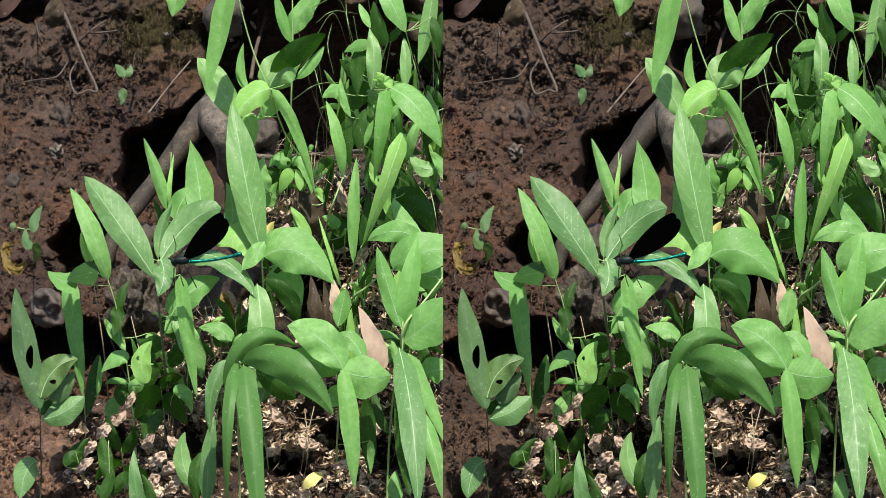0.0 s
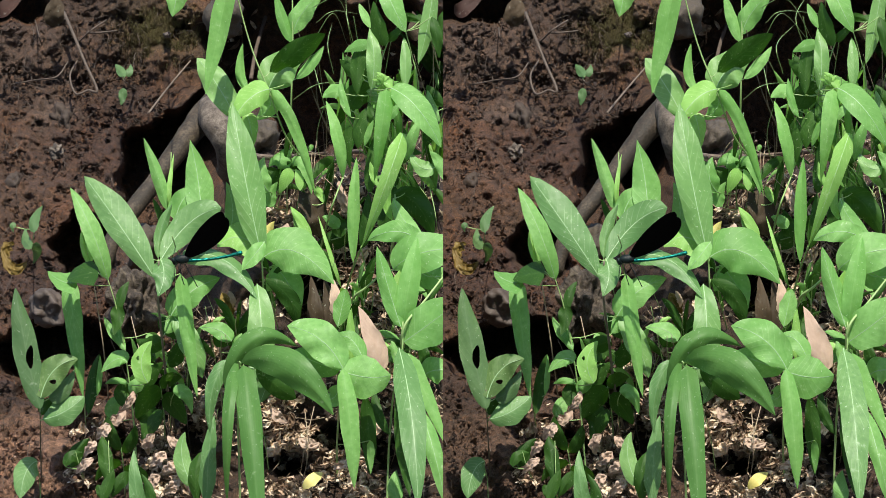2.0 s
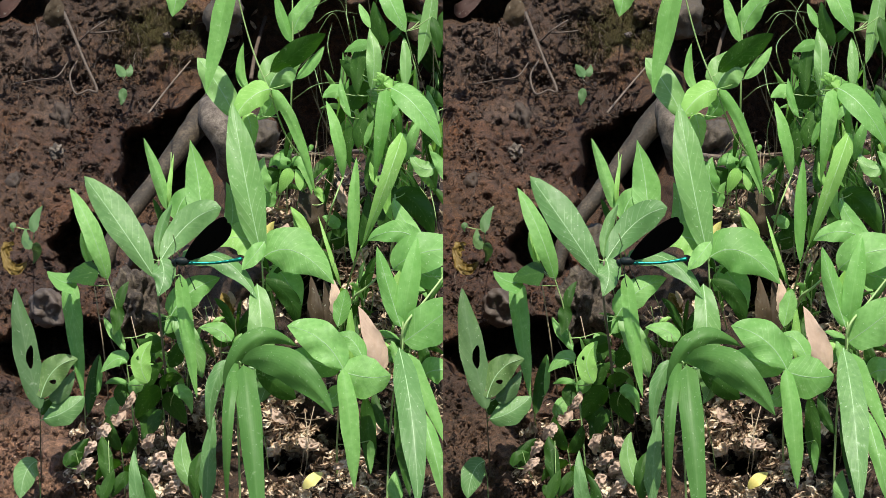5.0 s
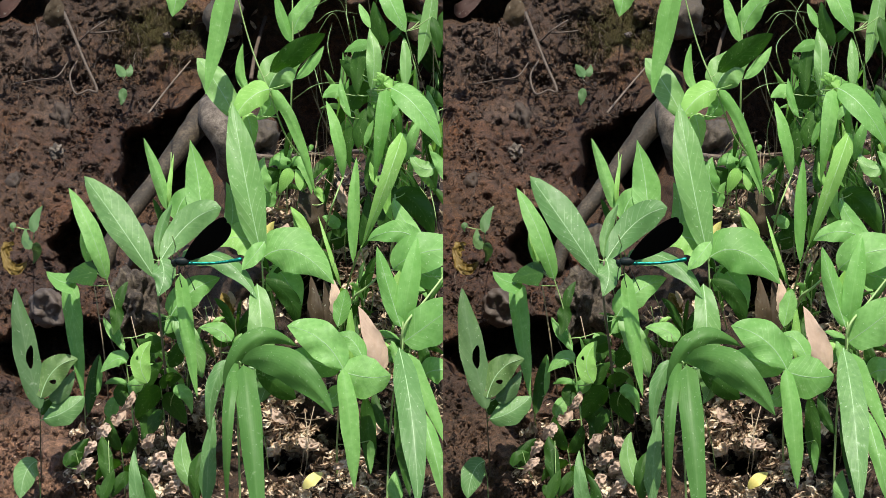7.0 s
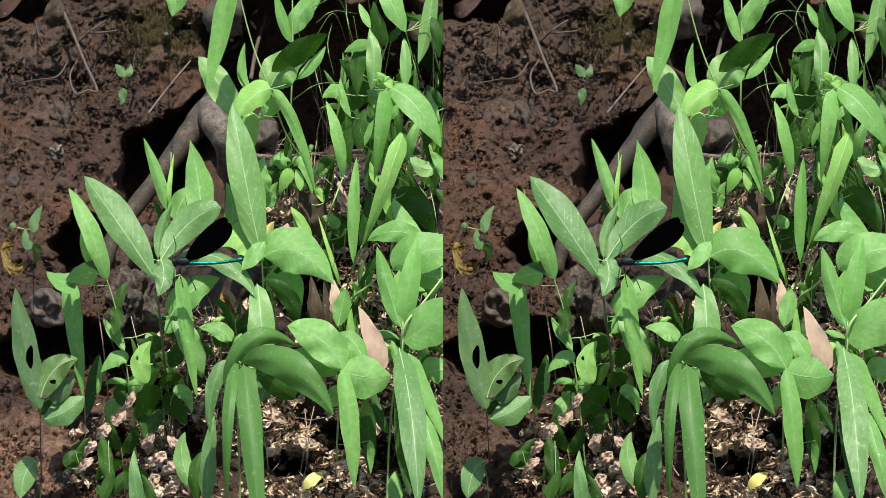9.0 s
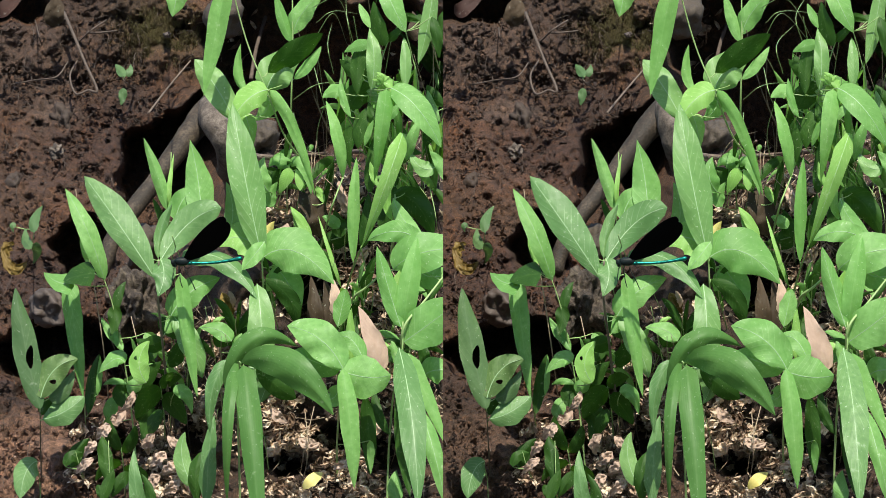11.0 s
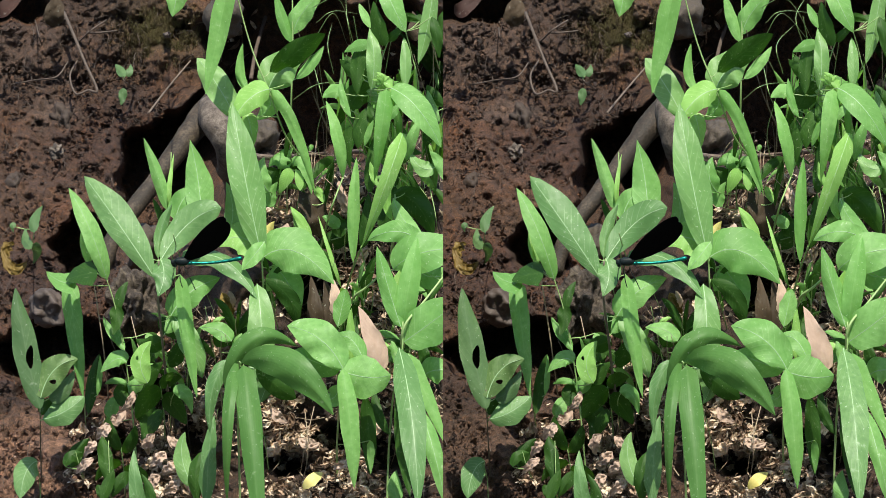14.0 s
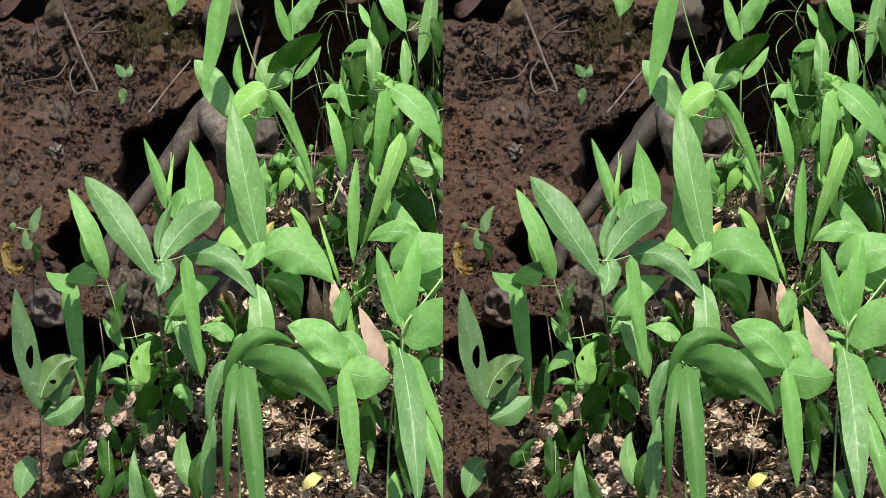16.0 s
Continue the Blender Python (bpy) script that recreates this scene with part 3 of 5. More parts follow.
def tall_weed(plot):
    w = weed(plot, "tall_weed", "pale green weed with one long upright leaf", (470, 720), "weeds on the bank")
    stem(w, plot, [(463, 445, 6), (466, 520, 6.5), (468, 620, 8), (470, 720, 9)], 2.4)
    leaf(w, plot, (464, 458), (435, 322), (411, 182), 58, 6, 6.9, WAXY, (0.5, 1.35), 0.2, 0.45)
    leaf(w, plot, (462, 450), (424, 420), (384, 438), 66, 6.2, 6.3, LIME, "o", 0.2, 0.6)
    leaf(w, plot, (468, 428), (450, 452), (428, 478), 34, 5.6, 5.4, GREEN, "l", 0.2, 0.5)
    leaf(w, plot, (467, 455), (525, 446), (592, 504), 84, 6, 5.6, GREEN, (0.4, 1.45), 0.25, 0.25)
    leaf(w, plot, (484, 470), (512, 505), (530, 553), 62, 7, 6.8, GREEN, "o", 0.2, 0.25)
    leaf(w, plot, (486, 472), (484, 495), (472, 516), 30, 7.2, 7.2, GREEN, "l", 0.2, 0.2)
    leaf(w, plot, (468, 494), (512, 528), (524, 578), 36, 6.2, 6.4, DEEP, "l", 0.2, -0.2)
    leaf(w, plot, (405, 412), (412, 370), (400, 322), 34, 7.4, 7.6, WAXY, "o", 0.15, 0.03)
    leaf(w, plot, (455, 503), (463, 600), (458, 708), 48, 5.4, 5.0, WAXY, (0.5, 1.0), 0.2, 0.05)
    leaf(w, plot, (470, 430), (474, 410), (486, 392), 18, 7.4, 7.4, YELLOW, "l", 0.3, 0.2, label="yellowed withering leaf")
    leaf(w, plot, (470, 425), (500, 412), (508, 395), 22, 8, 8, TAN, "l", 0.3, 0.2, label="brown withering leaf")


def swaying_weed(plot):
    """The tall stalk that leans over and sways."""
    w = weed(plot, "swaying_weed", "tall thin green stalk with pale leaves", (560, 420), "weeds on the bank")
    stem(w, plot, [(412, -60, 7), (424, 5, 7.5), (446, 85, 7.8), (476, 160, 8), (506, 240, 9), (545, 300, 10.5), (548, 360, 12), (560, 420, 12)], 2.2)
    leaf(w, plot, (412, -60), (391, 40), (364, 167), 36, 6.2, 6, BLADE, (0.55, 0.9), 0.25, 0.2, label="long pale green blade")
    leaf(w, plot, (478, 158), (443, 174), (412, 214), 46, 7.6, 7.2, LIME, (0.45, 1.0), 0.3, 0.3)
    leaf(w, plot, (418, 210), (385, 150), (349, 102), 48, 8.4, 9, WAXY, (0.5, 1.2), 0.25, 0.015)
    leaf(w, plot, (476, 158), (500, 118), (545, 92), 72, 8.4, 9, WAXY, "o", 0.2, 0.03)
    # DEEP paints this leaf as if shadowed
    leaf(w, plot, (478, 128), (526, 92), (577, 60), 46, 8.0, 8.6, DEEP, "l", 0.2, -1.1)
    leaf(w, plot, (524, 140), (550, 116), (574, 82), 22, 8.8, 8.8, GREEN, "l", 0.2, 0.2)
    leaf(w, plot, (481, 158), (523, 230), (559, 348), 21, 8, 9, BLADE, (0.4, 0.9), 0.3, 0.2)
    leaf(w, plot, (442, 160), (426, 130), (431, 76), 20, 9, 9.2, BLADE, "l", 0.3, 0.2)
    leaf(w, plot, (474, 162), (478, 188), (452, 212), 42, 8.8, 8.8, GREEN, "o", 0.2, 0.3)
    leaf(w, plot, (436, 200), (444, 226), (448, 262), 32, 8.6, 8.8, LIME, "o", 0.2, 0.1)
    leaf(w, plot, (544, 298), (538, 318), (530, 335), 20, 10, 10, LIME, "l", 0.2, 0.1)
    leaf(w, plot, (510, 298), (535, 290), (552, 345), 24, 10, 9.6, GREEN, "l", 0.2, 0.3)
    MOVING["sway", plot] = w


def upper_weeds(plot):
    w = weed(plot, "upper_weed", "thin upright weed with paired pale leaves", (514, 330), "weeds on the bank")
    stem(w, plot, [(517, -30, 11), (518, 80, 11), (515, 200, 11.5), (514, 330, 12)], 2.2)
    leaf(w, plot, (517, 76), (502, 40), (486, -14), 24, 11, 11, GREEN, "l", 0.3, 0.3)
    leaf(w, plot, (519, 62), (534, 25), (574, -18), 42, 11, 10.5, GREEN, "l", 0.3, 0.3)
    w = weed(plot, "hanging_weed", "toothed green leaf hanging on a thin stalk", (300, -120), "weeds on the bank")
    stem(w, plot, [(318, -30, 7), (312, -60, 12), (300, -120, 20)], 1.6)
    leaf(w, plot, (318, -30), (312, -2), (305, 30), 46, 7, 7, GREEN, "o", 0.25, 0.2)
    w = weed(plot, "bushy_weed", "dense green weed with pointed leaves", (690, 420), "weeds on the bank")
    stem(w, plot, [(718, 56, 8), (728, 95, 8.5), (741, 165, 9), (725, 300, 11), (690, 420, 12)], 1.7)
    stem(w, plot, [(706, 44, 8.4), (686, 76, 8.6), (668, 130, 8.8), (656, 158, 9), (660, 260, 10.4), (690, 420, 12)], 1.7)
    leaf(w, plot, (674, -34), (694, 8), (718, 58), 44, 8.4, 8, GREEN, "l", 0.25, 0.4)
    # DEEP leaves from here on carry painted shade between the bright ones
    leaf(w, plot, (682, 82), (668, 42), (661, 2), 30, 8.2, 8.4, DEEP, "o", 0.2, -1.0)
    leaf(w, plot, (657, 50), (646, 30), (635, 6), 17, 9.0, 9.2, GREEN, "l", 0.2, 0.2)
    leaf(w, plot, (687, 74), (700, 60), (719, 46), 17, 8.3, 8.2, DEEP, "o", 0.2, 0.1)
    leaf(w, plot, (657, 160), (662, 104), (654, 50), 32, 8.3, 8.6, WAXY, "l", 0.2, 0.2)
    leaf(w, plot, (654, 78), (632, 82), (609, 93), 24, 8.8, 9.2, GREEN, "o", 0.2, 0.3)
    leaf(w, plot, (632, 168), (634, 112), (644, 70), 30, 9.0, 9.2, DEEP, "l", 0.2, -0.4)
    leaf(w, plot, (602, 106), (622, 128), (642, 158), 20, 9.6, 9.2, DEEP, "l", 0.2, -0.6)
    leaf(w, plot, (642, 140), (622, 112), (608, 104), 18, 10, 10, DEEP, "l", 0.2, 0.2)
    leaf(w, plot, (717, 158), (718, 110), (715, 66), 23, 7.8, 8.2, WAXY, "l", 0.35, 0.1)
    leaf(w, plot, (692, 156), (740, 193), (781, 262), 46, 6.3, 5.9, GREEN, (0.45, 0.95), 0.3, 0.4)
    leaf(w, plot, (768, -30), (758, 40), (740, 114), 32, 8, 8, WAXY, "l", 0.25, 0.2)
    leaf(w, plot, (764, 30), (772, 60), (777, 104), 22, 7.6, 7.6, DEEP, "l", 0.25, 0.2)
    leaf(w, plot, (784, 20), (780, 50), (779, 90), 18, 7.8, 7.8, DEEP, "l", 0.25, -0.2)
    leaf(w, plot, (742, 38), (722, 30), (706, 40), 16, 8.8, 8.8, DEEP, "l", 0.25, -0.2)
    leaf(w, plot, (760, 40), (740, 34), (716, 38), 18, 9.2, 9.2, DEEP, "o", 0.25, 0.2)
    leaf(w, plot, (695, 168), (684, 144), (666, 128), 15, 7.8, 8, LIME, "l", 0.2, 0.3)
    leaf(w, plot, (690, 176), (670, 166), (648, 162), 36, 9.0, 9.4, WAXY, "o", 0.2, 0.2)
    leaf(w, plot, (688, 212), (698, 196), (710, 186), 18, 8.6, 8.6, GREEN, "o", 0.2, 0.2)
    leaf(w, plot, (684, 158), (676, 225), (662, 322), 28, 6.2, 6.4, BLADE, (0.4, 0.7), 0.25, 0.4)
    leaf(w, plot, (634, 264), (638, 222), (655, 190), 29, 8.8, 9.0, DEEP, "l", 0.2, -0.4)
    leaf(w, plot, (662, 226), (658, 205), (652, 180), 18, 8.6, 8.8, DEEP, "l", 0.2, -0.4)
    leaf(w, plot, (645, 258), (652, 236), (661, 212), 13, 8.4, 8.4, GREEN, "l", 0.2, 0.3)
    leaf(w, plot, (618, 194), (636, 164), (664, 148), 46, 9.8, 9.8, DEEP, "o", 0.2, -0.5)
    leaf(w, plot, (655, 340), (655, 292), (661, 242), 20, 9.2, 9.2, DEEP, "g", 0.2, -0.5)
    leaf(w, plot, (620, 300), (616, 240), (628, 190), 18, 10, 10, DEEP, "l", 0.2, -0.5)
    leaf(w, plot, (668, 330), (660, 310), (655, 286), 14, 8.8, 8.8, LIME, "l", 0.2, 0.1)
    leaf(w, plot, (621, 208), (608, 178), (602, 138), 16, 8.4, 8.6, GREEN, "l", 0.2, 0.4)
    leaf(w, plot, (606, 166), (590, 162), (570, 174), 30, 9.2, 9.4, GREEN, "o", 0.2, 0.4)
    leaf(w, plot, (719, 285), (729, 246), (743, 211), 23, 8.8, 8.4, GREEN, "l", 0.2, 0.1)
    leaf(w, plot, (769, 297), (745, 296), (725, 269), 32, 8.4, 8.8, WAXY, "o", 0.2, 0.1)
    leaf(w, plot, (705, 290), (718, 262), (714, 226), 26, 9.4, 9.4, DEEP, "o", 0.2, -0.4)
    leaf(w, plot, (790, 190), (768, 170), (756, 150), 24, 9.6, 9.6, DEEP, "l", 0.2, -0.3)
    leaf(w, plot, (778, 215), (764, 190), (757, 160), 20, 9.2, 9.2, WAXY, "l", 0.2, 0.1)
    leaf(w, plot, (786, 320), (778, 290), (760, 268), 22, 8.2, 8.2, GREEN, "l", 0.2, 0.1)
    for k in range(9):
        a = radians(-150 + 33 * k)
        leaf(w, plot, (676, 150 + k % 3), (676 + 10 * math.cos(a), 148 + 10 * math.sin(a)), (676 + 21 * math.cos(a), 150 + 19 * math.sin(a)), 6 + k % 3, 7.9, 7.6 + 0.1 * k, LIME, "l", 0.3, 0.2, rib=False)
    for k, (x, y) in enumerate(((706, 300), (712, 296), (720, 304), (728, 310), (700, 312), (734, 322))):
        leaf(w, plot, (738 + 3 * k, 352 + 6 * k), ((x + 738) / 2 + 6, (y + 352) / 2), (x, y), 5, 9, 8.6, DEEP, "g", 0.2, 0.2, rib=False)


def mid_weeds(plot):
    """Small weeds in the gap behind the tall leaf."""
    w = weed(plot, "oval_leaf_weed", "small weed with oval pale green leaves", (508, 400), "weeds on the bank")
    stem(w, plot, [(510, 296, 9.5), (508, 340, 11), (508, 400, 12)], 1.4)
    leaf(w, plot, (515, 299), (505, 319), (494, 344), 26, 9.0, 8.8, LIME, "o", 0.05, 0.6)
    leaf(w, plot, (512, 298), (492, 284), (476, 296), 30, 9.8, 9.8, GREEN, "o", 0.2, 0.3)
    leaf(w, plot, (512, 300), (500, 282), (506, 262), 28, 10, 10, GREEN, "o", 0.2, 0.2)
    leaf(w, plot, (510, 310), (488, 322), (470, 358), 34, 10.2, 10.2, DEEP, "o", 0.2, -0.2)
    leaf(w, plot, (476, 340), (462, 312), (468, 278), 36, 9.2, 9.2, GREEN, "o", 0.2, 0.2)
    leaf(w, plot, (484, 366), (478, 346), (492, 322), 26, 9.6, 9.6, GREEN, "o", 0.2, 0.2)
    leaf(w, plot, (514, 298), (532, 296), (548, 336), 30, 9.9, 9.9, DEEP, "o", 0.2, -0.2)
    leaf(w, plot, (524, 300), (530, 320), (531, 338), 18, 9.0, 9.0, LIME, "l", 0.2, 0.2)
    w = weed(plot, "torn_weed", "weed with torn pale green leaves", (556, 440), "weeds on the bank")
    stem(w, plot, [(552, 256, 9.5), (551, 320, 9.6), (545, 392, 11), (556, 440, 12)], 1.2, STRAW)
    leaf(w, plot, (554, 258), (550, 262), (548, 268), 10, 9.4, 9.4, GREEN, "o", 0.2, 0.2, rib=False)
    leaf(w, plot, (552, 424), (534, 394), (514, 366), 20, 8.6, 8.6, LIME, "l", 0.3, 0.5, label="torn pale leaf")
    leaf(w, plot, (546, 424), (530, 408), (518, 378), 12, 8.7, 8.7, WAXY, "l", 0.3, 0.4, rib=False)
    leaf(w, plot, (550, 422), (538, 416), (524, 412), 16, 9.2, 9.2, DEEP, "o", 0.3, -0.3)
    leaf(w, plot, (600, 404), (586, 390), (570, 384), 24, 10, 10, GREEN, "o", 0.3, 0.3)
    leaf(w, plot, (574, 360), (566, 342), (560, 330), 16, 10.4, 10.4, LIME, "l", 0.3, 0.3)
    # inner leaves in DEEP, coloured dark for the shade of the gap
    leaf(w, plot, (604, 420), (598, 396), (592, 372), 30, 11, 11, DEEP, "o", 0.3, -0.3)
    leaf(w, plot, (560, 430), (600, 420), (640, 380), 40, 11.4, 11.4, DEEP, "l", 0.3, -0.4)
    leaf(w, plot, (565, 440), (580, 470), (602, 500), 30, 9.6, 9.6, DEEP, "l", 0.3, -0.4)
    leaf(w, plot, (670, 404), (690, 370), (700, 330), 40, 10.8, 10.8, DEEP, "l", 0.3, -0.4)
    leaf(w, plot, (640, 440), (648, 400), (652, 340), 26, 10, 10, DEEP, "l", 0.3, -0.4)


def grass_weeds(plot):
    for rows in (
        [(713, 236, 684, 322, 640, 438, 33, 6.2, 6.2), (625, 465, 626, 370, 631, 278, 25, 6.8, 7)],
        [(607, 314, 598, 245, 577, 178, 25, 8.6, 8.8), (610, 300, 619, 264, 630, 230, 11, 10.4, 10.6)],
        [(699, 344, 736, 360, 768, 418, 52, 8.0, 7.8), (694, 390, 685, 362, 692, 338, 17, 7.4, 7.4)],
        [(696, 352, 718, 394, 756, 426, 31, 7.0, 6.6), (722, 338, 742, 356, 764, 390, 22, 8.0, 8.0)],
    ):
        x, y = (rows[0][0], rows[0][1]) if rows[0][6] != 33 else (640, 436)
        foot = (x - 46, y + 150) if x < 680 else (x - 10, y + 140)
        w = weed(plot, "grass_weed", "broad-bladed bright green grass shoot", foot, "grass shoots")
        stem(w, plot, [(x, y, rows[0][7]), (x - 22 if x < 680 else x, y + 60, 8.4), (*foot, 10)], 2.4)
        for a in rows:
            # the 52 wide blade takes DEEP for the shadow on it
            leaf(w, plot, a[:2], a[2:4], a[4:6], a[6], a[7], a[8], LIME if a[6] in (33, 11, 17) else BLADE if x < 690 else DEEP if a[6] == 52 else GREEN, "g" if a[6] == 33 else "l", 0.3, -0.5 if a[6] == 52 else 0.5)


def arch_weed(plot):
    """The near drooping plant."""
    w = weed(plot, "arching_weed", "green weed with long drooping blades", (426, 960), "weeds on the bank")
    stem(w, plot, [(424, 640, 0), (420, 700, 2), (424, 850, 5), (426, 960, 6)], 2.4)
    leaf(w, plot, (426, 642), (510, 648), (591, 736), 60, 0.0, -2.5, OLIVE, (0.5, 1.5), 0.4, -0.3, 0.6)
    leaf(w, plot, (398, 690), (446, 602), (527, 614), 36, 1.4, 1.6, OLIVE, (0.5, 1.1), 0.4, 0.1, 0.4)
    leaf(w, plot, (419, 644), (404, 740), (402, 900), 24, 0.2, -1, OLIVE, "g", 0.4, -0.24, 0.5)
    leaf(w, plot, (431, 646), (446, 780), (464, 1010), 42, -0.4, -3, OLIVE, (0.45, 0.75), 0.3, -0.1, 0.5)
    leaf(w, plot, (404, 640), (376, 690), (372, 770), 30, 1.8, 1.6, BLUISH, "g", 0.3, 0.03)
    leaf(w, plot, (440, 650), (470, 670), (458, 715), 44, 2.4, 2.6, BLUISH, "l", 0.3, 0.03)
    # shadowed side of the leaf above, drawn as a DEEP leaf
    leaf(w, plot, (452, 652), (492, 684), (524, 706), 44, 2.0, 2.4, DEEP, "l", 0.3, -0.2)


def round_weed(plot):
    w = weed(plot, "round_leaf_weed", "green weed with broad oval leaves", (598, 860), "weeds on the bank")
    stem(w, plot, [(603, 650, 1), (600, 720, 3), (596, 800, 6), (598, 860, 7)], 2.2)
    leaf(w, plot, (608, 655), (568, 602), (508, 577), 66, 1, 1.6, GREEN, (0.5, 1.2), 0.3, 0.1)
    leaf(w, plot, (602, 656), (556, 640), (516, 622), 50, 1.4, 2, GREEN, (0.5, 1.2), 0.3, -0.1)
    leaf(w, plot, (602, 656), (650, 668), (692, 664), 76, 1, 0.6, GREEN, (0.5, 0.9), 0.25, 0.1)
    leaf(w, plot, (606, 652), (620, 755), (627, 866), 34, 0.6, 0.2, BLADE, (0.45, 1.0), 0.3, 0.1)
    leaf(w, plot, (644, 640), (620, 600), (590, 600), 34, 2.2, 2.6, GREEN, "o", 0.25, 0.2)
    leaf(w, plot, (600, 680), (590, 705), (570, 700), 40, 2, 2.4, GREEN, "o", 0.25, 0.2)
    leaf(w, plot, (646, 700), (652, 765), (655, 842), 32, 2.4, 2.8, DEEP, "l", 0.25, -0.3)
    leaf(w, plot, (655, 780), (656, 800), (656, 840), 16, 2.0, 2.4, GREEN, "l", 0.25, 0.3)
    w = weed(plot, "paddle_weed", "small oval pale green leaf on a stalk", (598, 690), "weeds on the bank")
    stem(w, plot, [(604, 574, 5), (598, 600, 6), (598, 690, 9)], 1.8)
    leaf(w, plot, (598, 578), (605, 545), (612, 512), 31, 5, 5.2, GREEN, "r", 0.25, 0.2)


def side_weed(plot):
    w = weed(plot, "forked_weed", "bright green weed with a fork of pointed leaves", (684, 930), "weeds on the bank")
    stem(w, plot, [(713, 570, 3), (711, 630, 3), (696, 700, 4), (688, 800, 5.5), (684, 930, 6)], 2.4)
    stem(w, plot, [(674, 486, 6), (650, 508, 6.2), (622, 533, 7), (604, 600, 10)], 3.2)
    stem(w, plot, [(800, 470, 4), (752, 532, 3.4), (715, 580, 2.8), (711, 640, 4), (704, 760, 7)], 3.2)
    leaf(w, plot, (710, 580), (688, 512), (667, 436), 34, 3, 3.4, GREEN, (0.5, 1.0), 0.3, 0.2)
    leaf(w, plot, (714, 578), (725, 500), (739, 420), 38, 3.2, 3.8, BLADE, (0.55, 0.9), 0.3, 0.2)
    leaf(w, plot, (714, 606), (762, 572), (830, 520), 76, 3, 2, GREEN, (0.45, 1.3), 0.2, 0.5)
    leaf(w, plot, (696, 478), (745, 448), (830, 440), 84, 4.4, 4, GREEN, "l", 0.3, 0.3)
    leaf(w, plot, (748, 430), (702, 410), (650, 426), 44, 4.8, 5, GREEN, "l", 0.3, 0.3)
    leaf(w, plot, (740, 470), (762, 490), (812, 480), 50, 4.6, 4.6, GREEN, "l", 0.3, 0.3)
    leaf(w, plot, (716, 580), (745, 545), (790, 495), 14, 3.6, 3.6, DEEP, "l", 0.3, -0.3)
    leaf(w, plot, (706, 616), (729, 740), (740, 900), 50, 2, -2, BLUISH, (0.45, 1.2), 0.3, 0.12)
    leaf(w, plot, (700, 650), (698, 620), (692, 604), 14, 3, 3, GREEN, "l", 0.3, 0.2)
    leaf(w, plot, (718, 628), (750, 690), (795, 800), 32, 2.6, 2, BLADE, "g", 0.3, 0.2)
    leaf(w, plot, (742, 722), (768, 800), (790, 900), 34, 2.4, 1, GREEN, "l", 0.3, 0.2)
    leaf(w, plot, (752, 664), (775, 655), (812, 660), 54, 3.4, 3.4, GREEN, "o", 0.3, 0.2)
    leaf(w, plot, (742, 600), (752, 640), (745, 680), 24, 4.4, 4.6, DEEP, "l", 0.3, -0.2)
    leaf(w, plot, (712, 560), (700, 520), (715, 470), 26, 4.2, 4.2, LIME, "l", 0.3, 0.2)
    leaf(w, plot, (706, 890), (698, 860), (702, 832), 30, 5, 5.4, GREEN, "o", 0.3, 0.2)
    leaf(w, plot, (690, 770), (668, 730), (664, 690), 22, 5, 5.4, DEEP, "l", 0.3, -0.2)
    leaf(w, plot, (720, 640), (712, 760), (726, 880), 34, 5, 4.6, DEEP, "l", 0.3, -0.2)
    leaf(w, plot, (624, 640), (620, 590), (622, 545), 20, 4.6, 4.6, LIME, "g", 0.3, 0.2)


